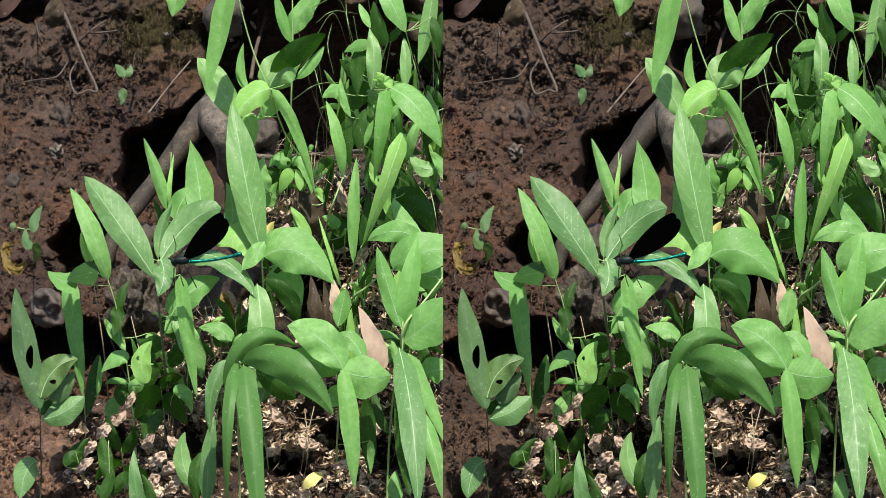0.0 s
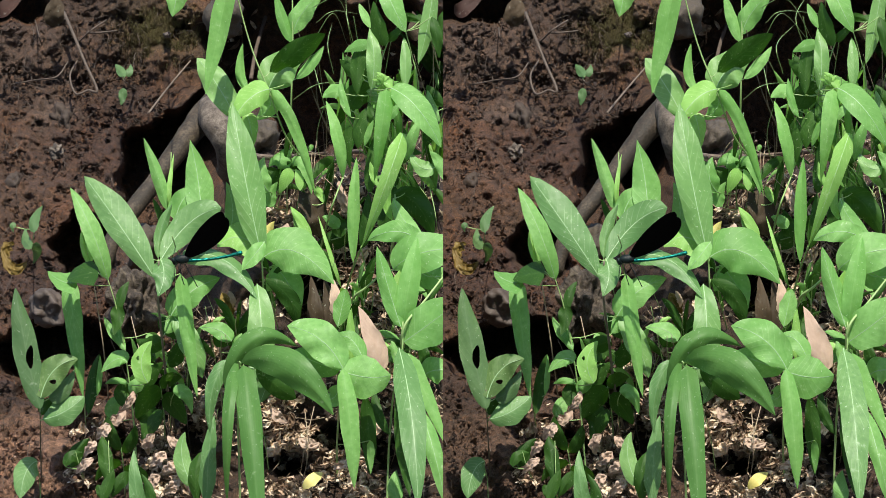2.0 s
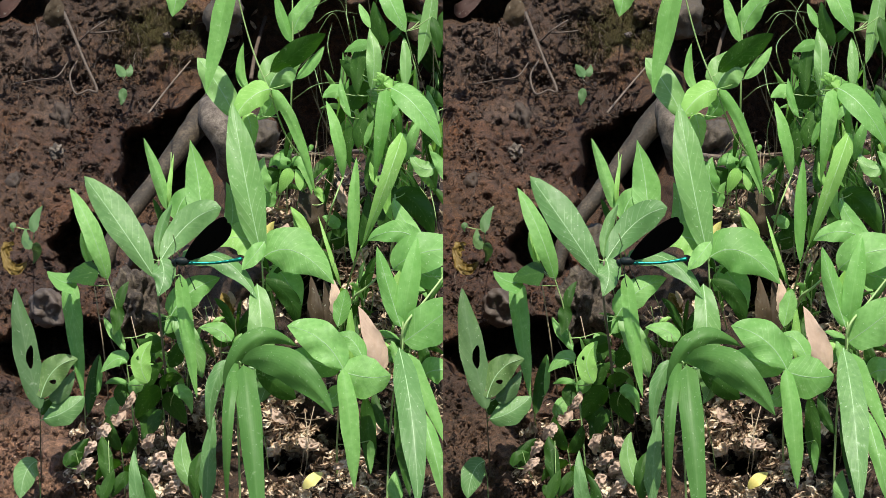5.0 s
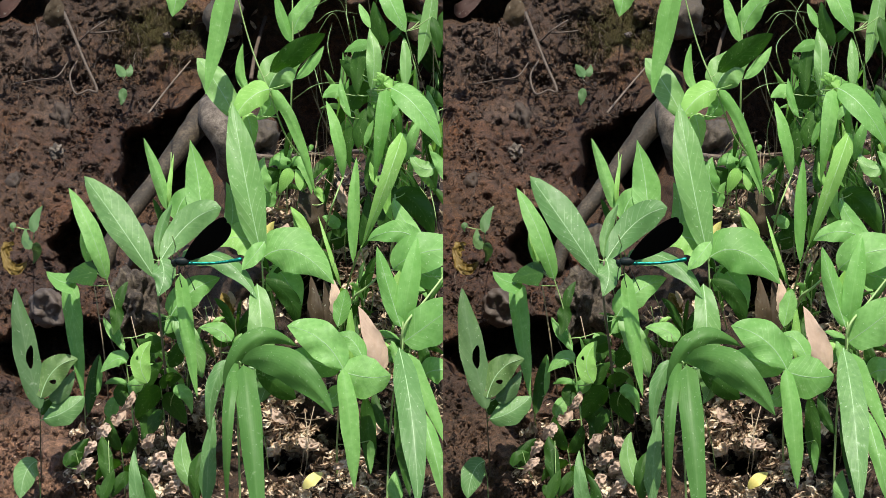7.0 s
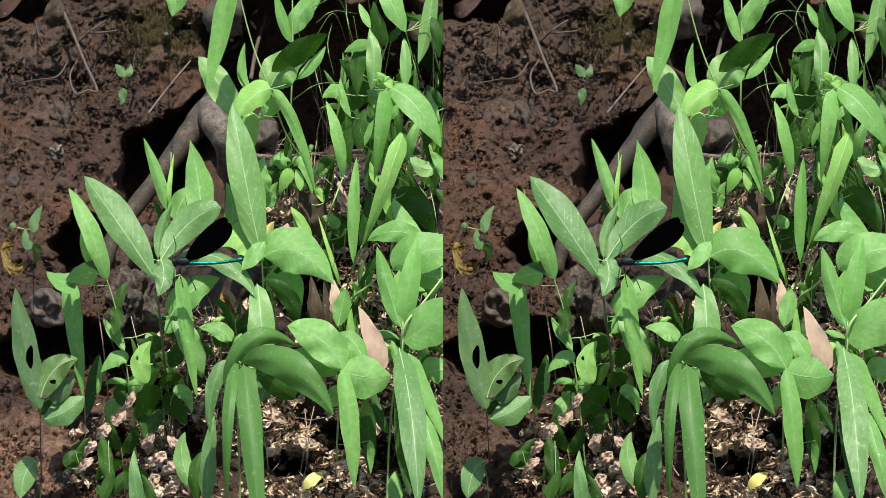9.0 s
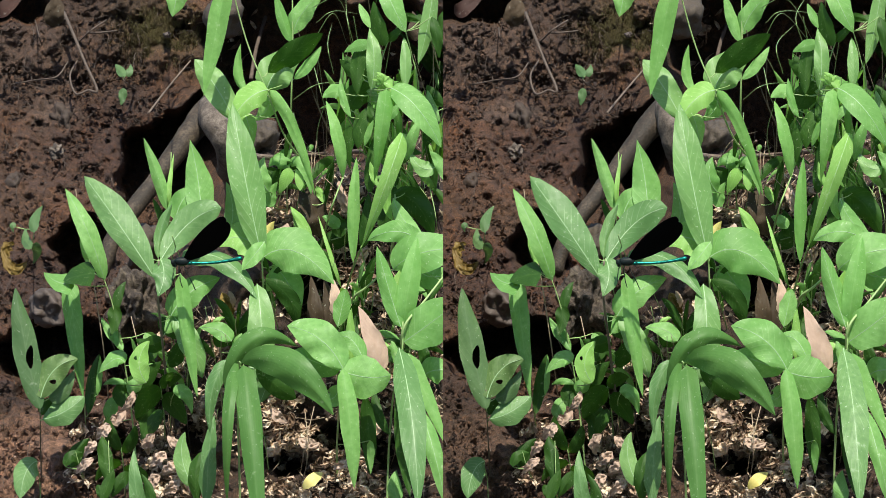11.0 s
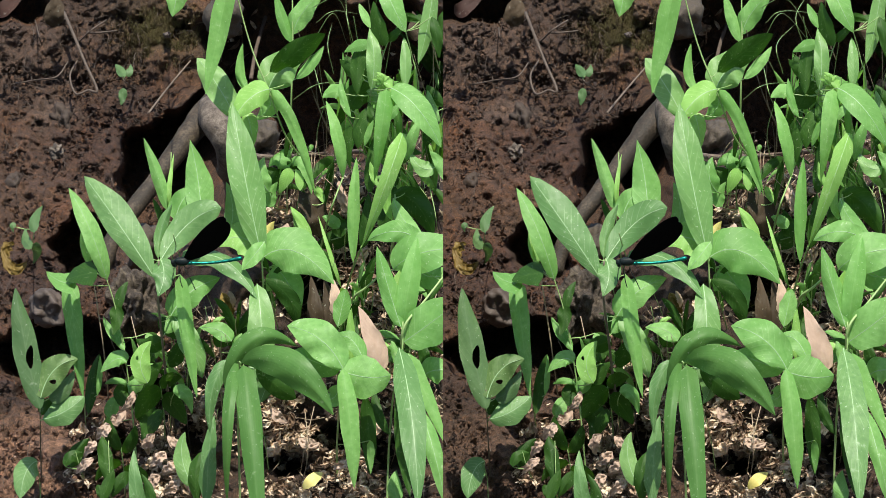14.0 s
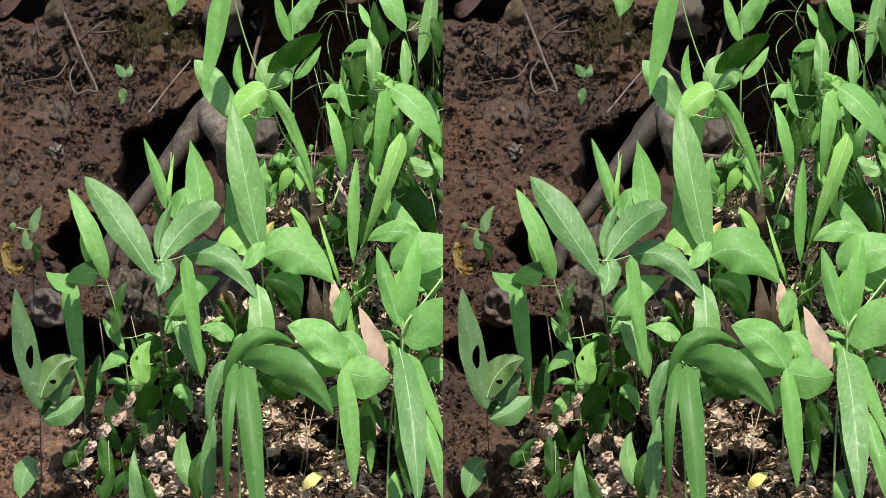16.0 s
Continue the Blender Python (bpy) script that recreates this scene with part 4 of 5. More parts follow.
def edge_weeds(plot):
    w = weed(plot, "stalked_weed", "thin green weed with sparse leaves", (246, 868), "weeds on the bank")
    stem(w, plot, [(190, 492, 8), (206, 545, 8.2), (222, 630, 8.6), (234, 720, 9), (246, 868, 9)], 1.8)
    leaf(w, plot, (191, 497), (164, 412), (124, 332), 34, 8, 8.4, GREEN, (0.5, 1.1), 0.3, 0.3)
    leaf(w, plot, (136, 500), (110, 498), (84, 480), 36, 5.8, 5.8, GREEN, "g", 0.1, 2.6)
    # shaded half of the leaf above, painted dark with DEEP
    leaf(w, plot, (174, 484), (148, 486), (118, 496), 44, 5.6, 5.6, DEEP, "g", 0.25, 2.6)
    leaf(w, plot, (160, 470), (158, 430), (141, 398), 16, 9, 9.2, LIME, "l", 0.25, 0.3)
    leaf(w, plot, (213, 552), (214, 525), (229, 498), 20, 8.4, 8.6, DEEP, "l", 0.25, -0.3)
    leaf(w, plot, (205, 540), (208, 565), (200, 595), 28, 8.2, 8, DEEP, "o", 0.25, -0.3)
    leaf(w, plot, (218, 612), (200, 590), (184, 560), 18, 8.6, 9, GREEN, "l", 0.25, 0.3)
    leaf(w, plot, (222, 620), (212, 600), (206, 570), 18, 8.4, 8.8, GREEN, "l", 0.25, 0.3)
    leaf(w, plot, (225, 642), (206, 636), (179, 660), 34, 6.6, 6.8, GREEN, "o", 0.25, 0.9)
    leaf(w, plot, (262, 678), (250, 640), (269, 604), 36, 5.0, 5.2, LIME, (0.5, 0.9), 0.25, 0.4, hole=(244, 634, 2.5, 4))
    leaf(w, plot, (228, 692), (244, 680), (258, 664), 28, 8.6, 8.6, GREEN, "o", 0.25, 0.1)
    leaf(w, plot, (228, 680), (206, 674), (186, 680), 14, 8.9, 9.2, GREEN, "l", 0.25, 0.3)
    # broad DEEP leaves with the shade under the weed in their colour
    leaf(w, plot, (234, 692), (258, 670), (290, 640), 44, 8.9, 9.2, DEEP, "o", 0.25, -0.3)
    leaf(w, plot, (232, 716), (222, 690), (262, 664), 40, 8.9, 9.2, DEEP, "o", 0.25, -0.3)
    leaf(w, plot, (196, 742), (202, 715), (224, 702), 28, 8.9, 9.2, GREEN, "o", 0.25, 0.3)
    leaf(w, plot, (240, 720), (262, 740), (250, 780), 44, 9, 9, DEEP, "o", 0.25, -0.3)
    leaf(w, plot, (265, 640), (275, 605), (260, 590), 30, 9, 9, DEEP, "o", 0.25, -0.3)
    leaf(w, plot, (262, 590), (270, 605), (282, 612), 18, 8.6, 8.6, GREEN, "o", 0.25, 0.3)
    MOVING["stalk", plot] = w
    w = weed(plot, "bud_stalk", "thin yellowish stalk with a narrow bud", (196, 760), "weeds on the bank")
    stem(w, plot, [(134, 335, 9), (142, 400, 9), (160, 470, 9), (172, 540, 9), (186, 640, 9.6), (196, 760, 10)], 1.4, STRAW)
    leaf(w, plot, (160, 475), (148, 440), (144, 408), 12, 8.9, 8.9, LIME, "l", 0.25, 0.3, rib=False)
    w = weed(plot, "strap_weed", "dark green strap-shaped blade on a stalk", (152, 760), "weeds on the bank")
    stem(w, plot, [(121, 560, 7.6), (136, 640, 8), (148, 700, 9), (152, 760, 11)], 1.4)
    leaf(w, plot, (122, 498), (133, 590), (147, 705), 33, 7.4, 7.2, GREEN, (0.4, 0.6), 0.25, -0.1, rib=False)
    # narrow bright leaf added as the lit edge of the strap
    leaf(w, plot, (148, 700), (129, 625), (117, 558), 9, 7.2, 7.4, GREEN, "l", 0.2, 0.4, rib=False)
    leaf(w, plot, (156, 734), (164, 680), (176, 626), 26, 8.4, 8.6, DEEP, "l", 0.25, -0.4)
    # thin bright leaf stands for the lit edge of the dark one
    leaf(w, plot, (172, 700), (176, 670), (177, 628), 12, 8.3, 8.5, GREEN, "l", 0.25, 0.4, rib=False)
    w = weed(plot, "bitten_weed", "dull green weed with insect-bitten leaves", (74, 850), "weeds on the bank")
    stem(w, plot, [(70, 690, 6), (71, 740, 7), (72, 800, 9), (74, 850, 10)], 1.6, BROWN_STEM)
    leaf(w, plot, (71, 724), (46, 620), (27, 510), 46, 6, 6.4, DULL, (0.5, 1.05), 0.2, 0.03, hole=(53, 632, 6.5, 20), label="dull green leaf with a bitten hole")
    leaf(w, plot, (86, 706), (112, 690), (132, 654), 34, 6.6, 6.8, DULL, "o", 0.3, 0.1)
    leaf(w, plot, (72, 704), (96, 655), (138, 636), 48, 6.0, 6.4, RAGGED, (0.5, 0.9), 0.3, -0.1, hole=(94, 676, 6, 4), label="ragged leaf with a brown bitten hole")
    leaf(w, plot, (76, 742), (112, 730), (149, 702), 46, 6.6, 6.8, BLUISH, "r", 0.25, 0.03)
    leaf(w, plot, (74, 735), (86, 715), (108, 712), 26, 7.2, 7.2, DEEP, "o", 0.25, -0.2)
    w = weed(plot, "spoon_weed", "single oval dull green leaf", (72, 900), "weeds on the bank")
    stem(w, plot, [(64, 822, 8), (70, 850, 8.4), (72, 900, 8)], 1.2)
    leaf(w, plot, (66, 816), (46, 836), (36, 882), 42, 8, 7.6, BLUISH, "r", 0.25, 0.03)
    w = weed(plot, "bank_sprout", "small pale sprout on the bare bank", (6, 770), "sprouts on the bank")
    stem(w, plot, [(6, 690, 20), (2, 730, 18), (6, 770, 12)], 1.0)
    leaf(w, plot, (2, 716), (4, 700), (16, 678), 18, 18, 19, DULL, "o", 0.25, 0.03)
    leaf(w, plot, (4, 742), (12, 735), (30, 752), 34, 17, 17, DULL, "o", 0.25, 0.03)
    leaf(w, plot, (2, 740), (-12, 730), (-22, 722), 28, 17, 17, DULL, "o", 0.25, 0.03)
    w = weed(plot, "bank_sprout", "small grey-green sprout on the bare bank", (60, 466), "sprouts on the bank")
    stem(w, plot, [(62, 405, 15), (58, 430, 15), (60, 466, 16)], 1.0)
    leaf(w, plot, (60, 412), (62, 388), (76, 364), 20, 14, 15, DULL, "o", 0.25, -0.2)
    leaf(w, plot, (56, 440), (46, 425), (46, 404), 20, 14, 15, DULL, "o", 0.25, -0.2)
    leaf(w, plot, (58, 432), (66, 445), (58, 468), 18, 14, 15, DULL, "o", 0.25, -0.2)
    leaf(w, plot, (28, 402), (22, 400), (24, 412), 12, 15, 15, DULL, "o", 0.25, -0.2)
    w = weed(plot, "bank_sprout", "small two-leaved green sprout on the bare bank", (242, 160), "sprouts on the bank")
    stem(w, plot, [(214, 135, 29.6), (224, 148, 29.6), (242, 160, 30)], 1.8, ROOT)
    stem(w, plot, [(218, 160, 29.6), (222, 146, 29.6), (242, 160, 30)], 1.4, ROOT)
    leaf(w, plot, (220, 136), (212, 124), (204, 114), 18, 29.4, 30, DULL, "o", 0.25, 0.03)
    leaf(w, plot, (222, 134), (230, 126), (231, 114), 15, 29.8, 30, DULL, "o", 0.25, 0.03)
    leaf(w, plot, (218, 156), (217, 172), (214, 187), 17, 29.2, 29.2, DULL, "o", 0.25, 0.03)


def low_weeds(plot):
    """Small growth along the near edge."""
    w = weed(plot, "low_weed", "pale oval leaves on a low stalk", (345, 900), "low weeds")
    stem(w, plot, [(336, 842, 5), (342, 870, 6), (345, 900, 7)], 1.6)
    leaf(w, plot, (342, 862), (322, 810), (328, 764), 36, 5, 5.4, WAXY, "o", 0.25, 0.03)
    leaf(w, plot, (350, 890), (346, 840), (356, 800), 30, 4.6, 4.8, DEEP, "l", 0.25, -0.2)
    leaf(w, plot, (366, 890), (370, 800), (380, 735), 30, 4, 4, BLUISH, "g", 0.25, 0.03)
    w = weed(plot, "low_weed", "pale leaf over a dark one on a low stalk", (396, 680), "low weeds")
    stem(w, plot, [(388, 600, 6.4), (392, 640, 8), (396, 680, 9.6)], 1.4)
    leaf(w, plot, (410, 604), (386, 584), (352, 580), 34, 5.4, 5.6, GREEN, "o", 0.25, 0.4)
    leaf(w, plot, (376, 600), (396, 602), (420, 610), 32, 6.0, 6.2, DEEP, "o", 0.25, -0.6)
    leaf(w, plot, (412, 622), (420, 606), (428, 590), 18, 5.8, 5.8, GREEN, "l", 0.25, 0.2)
    leaf(w, plot, (376, 572), (386, 566), (398, 562), 10, 6.4, 6.4, LIME, "l", 0.25, 0.2)
    w = weed(plot, "low_weed", "small pale green seedling with one leaf", (302, 760), "low weeds")
    stem(w, plot, [(308, 696, 6), (302, 715, 7), (302, 760, 9)], 1.2)
    leaf(w, plot, (306, 694), (328, 698), (340, 734), 28, 6, 6.2, GREEN, "o", 0.25, 0.2)
    w = weed(plot, "low_weed", "small green seedling in the litter", (150, 850), "low weeds")
    stem(w, plot, [(134, 800, 7), (142, 830, 7.4), (150, 850, 8)], 1.2)
    leaf(w, plot, (126, 828), (138, 798), (158, 776), 30, 7.4, 7.6, DEEP, "o", 0.25, -0.2)
    leaf(w, plot, (116, 826), (126, 806), (146, 802), 20, 7, 7.2, DEEP, "o", 0.25, 0.2)
    w = weed(plot, "low_weed", "dark green seedling with narrow leaves", (196, 920), "low weeds")
    stem(w, plot, [(192, 780, 6), (194, 850, 6), (196, 920, 7)], 1.4)
    # DEEP colours this seedling as if it stood in shade
    leaf(w, plot, (194, 860), (186, 810), (180, 772), 30, 6, 6.4, DEEP, "l", 0.25, -0.2)
    leaf(w, plot, (180, 890), (190, 860), (202, 832), 24, 5.6, 5.8, DEEP, "l", 0.25, 0.2)
    leaf(w, plot, (198, 880), (216, 850), (232, 838), 26, 6.2, 6.4, DEEP, "l", 0.25, -0.2)
    leaf(w, plot, (198, 900), (180, 872), (172, 858), 20, 6.2, 6.4, DEEP, "l", 0.25, -0.2)
    # two weeds added in a dark tone to stand for shade over the litter
    w = weed(plot, "low_weed", "broad-leaved weed over the litter, coloured dark as in shade", (292, 790), "low weeds")
    stem(w, plot, [(284, 684, 7.2), (290, 730, 8.2), (292, 790, 9)], 1.6)
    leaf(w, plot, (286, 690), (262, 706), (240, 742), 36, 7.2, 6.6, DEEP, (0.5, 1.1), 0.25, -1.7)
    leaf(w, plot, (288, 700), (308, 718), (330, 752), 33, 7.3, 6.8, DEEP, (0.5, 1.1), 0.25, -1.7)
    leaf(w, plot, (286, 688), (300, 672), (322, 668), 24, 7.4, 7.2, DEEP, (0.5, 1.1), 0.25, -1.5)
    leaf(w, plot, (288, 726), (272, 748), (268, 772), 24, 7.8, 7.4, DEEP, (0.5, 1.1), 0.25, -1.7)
    w = weed(plot, "low_weed", "broad-leaved weed over the litter, coloured dark as in shade", (222, 880), "low weeds")
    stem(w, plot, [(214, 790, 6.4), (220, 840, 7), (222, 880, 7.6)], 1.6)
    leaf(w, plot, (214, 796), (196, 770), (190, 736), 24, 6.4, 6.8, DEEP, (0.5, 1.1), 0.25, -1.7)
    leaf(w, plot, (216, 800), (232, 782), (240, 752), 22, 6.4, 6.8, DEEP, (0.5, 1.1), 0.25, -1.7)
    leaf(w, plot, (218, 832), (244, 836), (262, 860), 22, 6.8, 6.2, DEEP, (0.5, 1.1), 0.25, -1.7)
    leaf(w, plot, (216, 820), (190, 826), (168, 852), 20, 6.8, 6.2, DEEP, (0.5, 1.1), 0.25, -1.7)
    w = weed(plot, "low_weed", "grey-green spear-shaped blade at the edge", (252, 930), "low weeds")
    leaf(w, plot, (254, 925), (240, 860), (237, 796), 30, 4, 4, BLUISH, "g", 0.25, 0.03)
    leaf(w, plot, (256, 925), (266, 880), (250, 838), 24, 4.8, 5, DEEP, "g", 0.25, -0.2)
    stem(w, plot, [(252, 890, 4.6), (252, 930, 7)], 1.4)
    for x, y in ((455, 320), (735, 610), (690, 640), (425, 600)):
        w = weed(plot, "low_weed", "small bright seedling among the stems", (x, y + 46), "low weeds")
        q = float(ground_p(x, y)) - 2
        stem(w, plot, [(x, y, q), (x, y + 46, q + 2)], 1.4)
        r = random.Random(x)
        for k in range(4):
            a = radians(-160 + 47 * k + r.uniform(-12, 12))
            n = r.uniform(32, 48)
            leaf(w, plot, (x, y), (x + n * 0.5 * math.cos(a), y + n * 0.5 * math.sin(a) - 4), (x + n * math.cos(a), y + n * math.sin(a) + 6),
                 r.uniform(22, 32), q, q + r.uniform(-0.6, 0.6), (GREEN, LIME, GREEN, DEEP)[k], "o", 0.25, r.uniform(-0.4, 0.4))


def understory(plot):
    """The thicket of small weeds behind, and an unseen bed above the view added for shade."""
    r = random.Random(41)
    # the last bed is out of view, added to cast shade below it
    beds = [(600, 800, 260, 440, 8), (470, 600, 340, 420, 3), (330, 640, 520, 640, 6), (650, 800, 60, 240, 5), (660, 800, 560, 700, 4), (230, 330, 620, 800, 5), (560, 820, -160, -30, 20)]
    for x0, x1, y0, y1, count in beds:
        for _ in range(count):
            x, y = r.uniform(x0, x1), r.uniform(y0, y1)
            high = r.uniform(50, 130)
            q = float(ground_p(x, y))
            lean = r.uniform(-22, 22)
            top = (x + lean, y - high)
            qt = q - high / 40 - r.uniform(0.5, 1.5)
            w = weed(plot, "thicket_weed", "small dark green weed in the thicket", (x, y), "thicket weeds")
            stem(w, plot, [(*top, qt), (x + lean * 0.7, y - high * 0.5, (q + qt) / 2), (x, y, q)], 1.2)
            for k in range(r.randint(4, 6)):
                s = r.uniform(0.35, 1.0)
                bx, by, bq = x + lean * s, y - high * s, q + (qt - q) * s
                a = radians(r.gauss(-90, 62))
                n = r.uniform(40, 90)
                dx, dy = math.cos(a) * n * 0.8, math.sin(a) * n
                # mostly DEEP, so the thicket's shade is in the leaf colour
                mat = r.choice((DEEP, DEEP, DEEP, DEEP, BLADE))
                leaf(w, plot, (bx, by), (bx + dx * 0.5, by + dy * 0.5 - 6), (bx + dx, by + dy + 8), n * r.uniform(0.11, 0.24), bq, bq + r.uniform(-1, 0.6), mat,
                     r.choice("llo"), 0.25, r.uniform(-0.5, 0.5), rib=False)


def blade_tufts(plot):
    """Tufts of narrow upright blades in the thicket."""
    r = random.Random(77)
    for _ in range(15):
        x, y = r.uniform(590, 800), r.uniform(170, 430)
        w = weed(plot, "grass_tuft", "tuft of narrow upright green blades", (x, y), "grass tufts")
        q = min(float(ground_p(x, y)), 13.5)
        stem(w, plot, [(x, y - 18, q - 0.6), (x, y, q)], 1.2)
        for _ in range(r.randint(3, 5)):
            n, dx = r.uniform(60, 130), r.gauss(0, 26)
            leaf(w, plot, (x + r.uniform(-4, 4), y - 10), (x + dx * 0.35, y - n * 0.55), (x + dx, y - n), r.uniform(8, 17), q - 0.5, q - r.uniform(1, 4),
                 r.choice((GREEN, BLADE, BLADE, DEEP, LIME)), r.choice("llg"), 0.4, r.uniform(-0.5, 0.7), rib=False)


def grass_wisps(plot):
    rows = [(540, 20, 600, 0, 625, 90), (560, 40, 590, 20, 640, 26), (556, 70, 590, 24, 615, 80), (590, 130, 580, 80, 588, 40), (625, 76, 614, 30, 612, -10),
            (520, 176, 560, 150, 610, 146), (530, 120, 560, 100, 575, 190), (556, 120, 572, 180, 584, 240), (735, 320, 748, 355, 764, 395), (742, 330, 756, 350, 766, 372),
            (752, 322, 748, 360, 756, 400), (530, 262, 575, 276, 640, 274), (495, 285, 460, 276, 450, 278), (760, 330, 772, 390, 770, 440), (690, 730, 700, 790, 690, 830)]
    rows += [(549, 300, 551, 340, 545, 390), (508, 240, 520, 270, 548, 300), (470, 300, 500, 250, 520, 232), (565, 306, 590, 330, 610, 350), (520, 200, 522, 240, 520, 290),
             (560, 250, 556, 300, 558, 350), (262, 700, 285, 760, 300, 820), (268, 690, 276, 780, 330, 870), (255, 610, 250, 700, 246, 800), (232, 560, 250, 640, 262, 740),
             (540, 730, 545, 800, 530, 880), (556, 720, 540, 790, 528, 860), (640, 460, 655, 500, 690, 560), (600, 250, 640, 300, 660, 350)]
    for a in rows:
        q = float(ground_p(a[0], a[1]))
        q = min(q, 14.5)
        line = along([(a[0], a[1], q - 3), (a[2], a[3], q - 4), (a[4], a[5], float(ground_p(a[4], a[5])) + 0.2)], 14)
        bm = bmesh.new()
        tube(bm, spots(line, plot), np.linspace(0.9, 0.4, 14) * 0.00032, 5)
        cut(bm, plot)
        ob = part("grass_stalk", bm, STEM if a[1] < 250 or a[0] > 700 else STRAW, None, "", spot(*line[0], plot))
        if ob:
            tagged(ob, "thin bent grass stalk", "grass", "grass stalks")


def thin_stalks(plot):
    """Fine upright stalks between the leaves."""
    r = random.Random(91)
    for x0, x1, y0, y1, count, low, high in ((590, 790, 250, 430, 22, 90, 230), (600, 790, 90, 240, 8, 70, 160), (225, 420, 640, 830, 16, 70, 190), (490, 610, 300, 430, 16, 50, 140), (470, 700, 720, 860, 10, 40, 120), (600, 790, 470, 640, 8, 60, 150)):
        for _ in range(count):
            x, y, n = r.uniform(x0, x1), r.uniform(y0, y1), r.uniform(low, high)
            dx, bow = r.gauss(0, 0.16) * n, r.gauss(0, 0.07) * n
            q = min(float(ground_p(x, y)), 14.5)
            line = along([(x + dx, y - n, q - n / 45 - 0.5), (x + dx * 0.6 + bow, y - n * 0.5, q - n / 90 - 0.4), (x, y, q + 0.2)], 12)
            bm = bmesh.new()
            tube(bm, spots(line, plot), np.linspace(0.5, 1.0, 12) * r.uniform(0.00025, 0.00042), 5)
            cut(bm, plot)
            ob = part("grass_stalk", bm, r.choice((STEM, STEM, STRAW, TWIG)), None, "", spot(*line[0], plot))
            if ob:
                tagged(ob, "thin upright grass stalk among the weeds", "grass", "grass stalks")


# ---- stones, roots and litter ----
def stones(plot):
    def stone(name, label, centre, size, mat, rough, seed, level, lean=0.0, square=1.0):
        bm = bmesh.new()
        blob(bm, centre, size, plot, rough, seed, level, lean, square)
        cut(bm, plot)
        ob = part(name, bm, mat, None, "", spot(*centre, plot))
        if ob:
            tagged(ob, label, "stone", "stones in the bank")
    stone("stone", "rounded grey-brown stone behind the tall leaf", (464, 246, 19.5), (27, 36, 1.6), STONE, 0.3, 8, 4, 0.2, 0.9)
    stone("stone", "broken grey-brown stone under the leaves", (254, 440, 18.6), (34, 38, 1.6), STONE, 0.5, 18, 4, 0.5)
    stone("stone", "half-buried pinkish brown stone", (86, 546, 19.0), (33, 29, 1.1), PALE, 0.5, 5, 4, 0.3, 0.85)
    stone("stone", "dark crumbling stone under the weed", (236, 540, 14), (44, 56, 2.0), GRIT, 0.7, 12, 5)
    stone("stone", "pale chip of stone in the soil", (100, 268, 28.6), (15, 12, 0.4), WORN, 0.6, 6, 4, -0.5)
    stone("stone", "rough grey stone set in the soil", (112, 214, 30.3), (15, 24, 0.5), CLOD, 0.9, 7, 4, -0.4)
    stone("stone", "rough grey stone set in the soil", (26, 334, 27.6), (18, 24, 0.6), CLOD, 0.9, 10, 4)
    stone("soil_lump", "dark crumbling lump of packed soil", (322, 20, 33.0), (17, 15, 0.5), SOIL, 0.5, 16, 4, 0.15, 0.85)
    stone("stone", "pale chip of stone in the soil", (296, 62, 32.2), (7, 5, 0.5), PALE, 0.6, 11, 3)
    stone("stone", "rough grey stone high in the bank", (396, 28, 31), (33, 40, 1.4), STONE, 0.3, 13, 4)


def clods(plot):
    """Crumbs of soil all over the bare face."""
    r = random.Random(5)
    ball = bmesh.new()
    bmesh.ops.create_icosphere(ball, subdivisions=1, radius=1.0)
    shape = np.array([v.co[:] for v in ball.verts])
    tris = np.array([[v.index for v in f.verts] for f in ball.faces])
    ball.free()
    verts, faces, count = [], [], 0
    for _ in range(6500):
        x, y = r.uniform(-60, 335), r.uniform(-30, 890)
        q = float(ground_p(x, y))
        size = r.choice((1.4, 1.8, 2.2, 2.6, 3.2, 4.0, 5.5)) * r.uniform(0.7, 1.4)
        if (plot == 1 and x + q < size + 1) or float(smooth(230, 420, x)) > r.uniform(0.1, 0.6):
            continue
        turn = np.array(Euler((r.uniform(0, 6), r.uniform(0, 6), r.uniform(0, 6))).to_matrix())
        lump = shape * np.array((r.uniform(0.8, 1.6), r.uniform(0.6, 1.0), r.uniform(0.35, 0.8)))
        lump = lump * np.array([r.uniform(0.75, 1.25) for _ in range(len(lump))])[:, None] @ turn.T * size
        rows = np.array((x, y, q - r.uniform(-0.3, 0.32))) + lump * np.array((1, 1, 1 / 62))
        verts.append(spots(rows, plot))
        faces.append(tris + count)
        count += len(shape)
    flakes = bmesh.new()
    for _ in range(900):
        x, y = r.uniform(-60, 310), r.uniform(-30, 890)
        q = float(ground_p(x, y))
        if plot == 0 or x + q > 14:
            chip(flakes, x, y, q + r.uniform(-0.05, 0.4), r.uniform(4, 10), plot, r)
    tagged(part("soil_flakes", flakes, CRUMB, None, "", spot(100, 400, 24, plot), False), "flakes of brown clay on the bare soil", "soil", "", "stuff")
    at = spot(100, 400, 24, plot)
    me = bpy.data.meshes.new("soil_crumbs")
    me.from_pydata((np.vstack(verts) - np.array(at)).tolist(), [], np.vstack(faces).tolist())
    me.materials.append(CRUMB)
    ob = new("soil_crumbs", me)
    ob.location = at
    tagged(ob, "loose brown crumbs on the bare soil", "soil", "", "stuff")


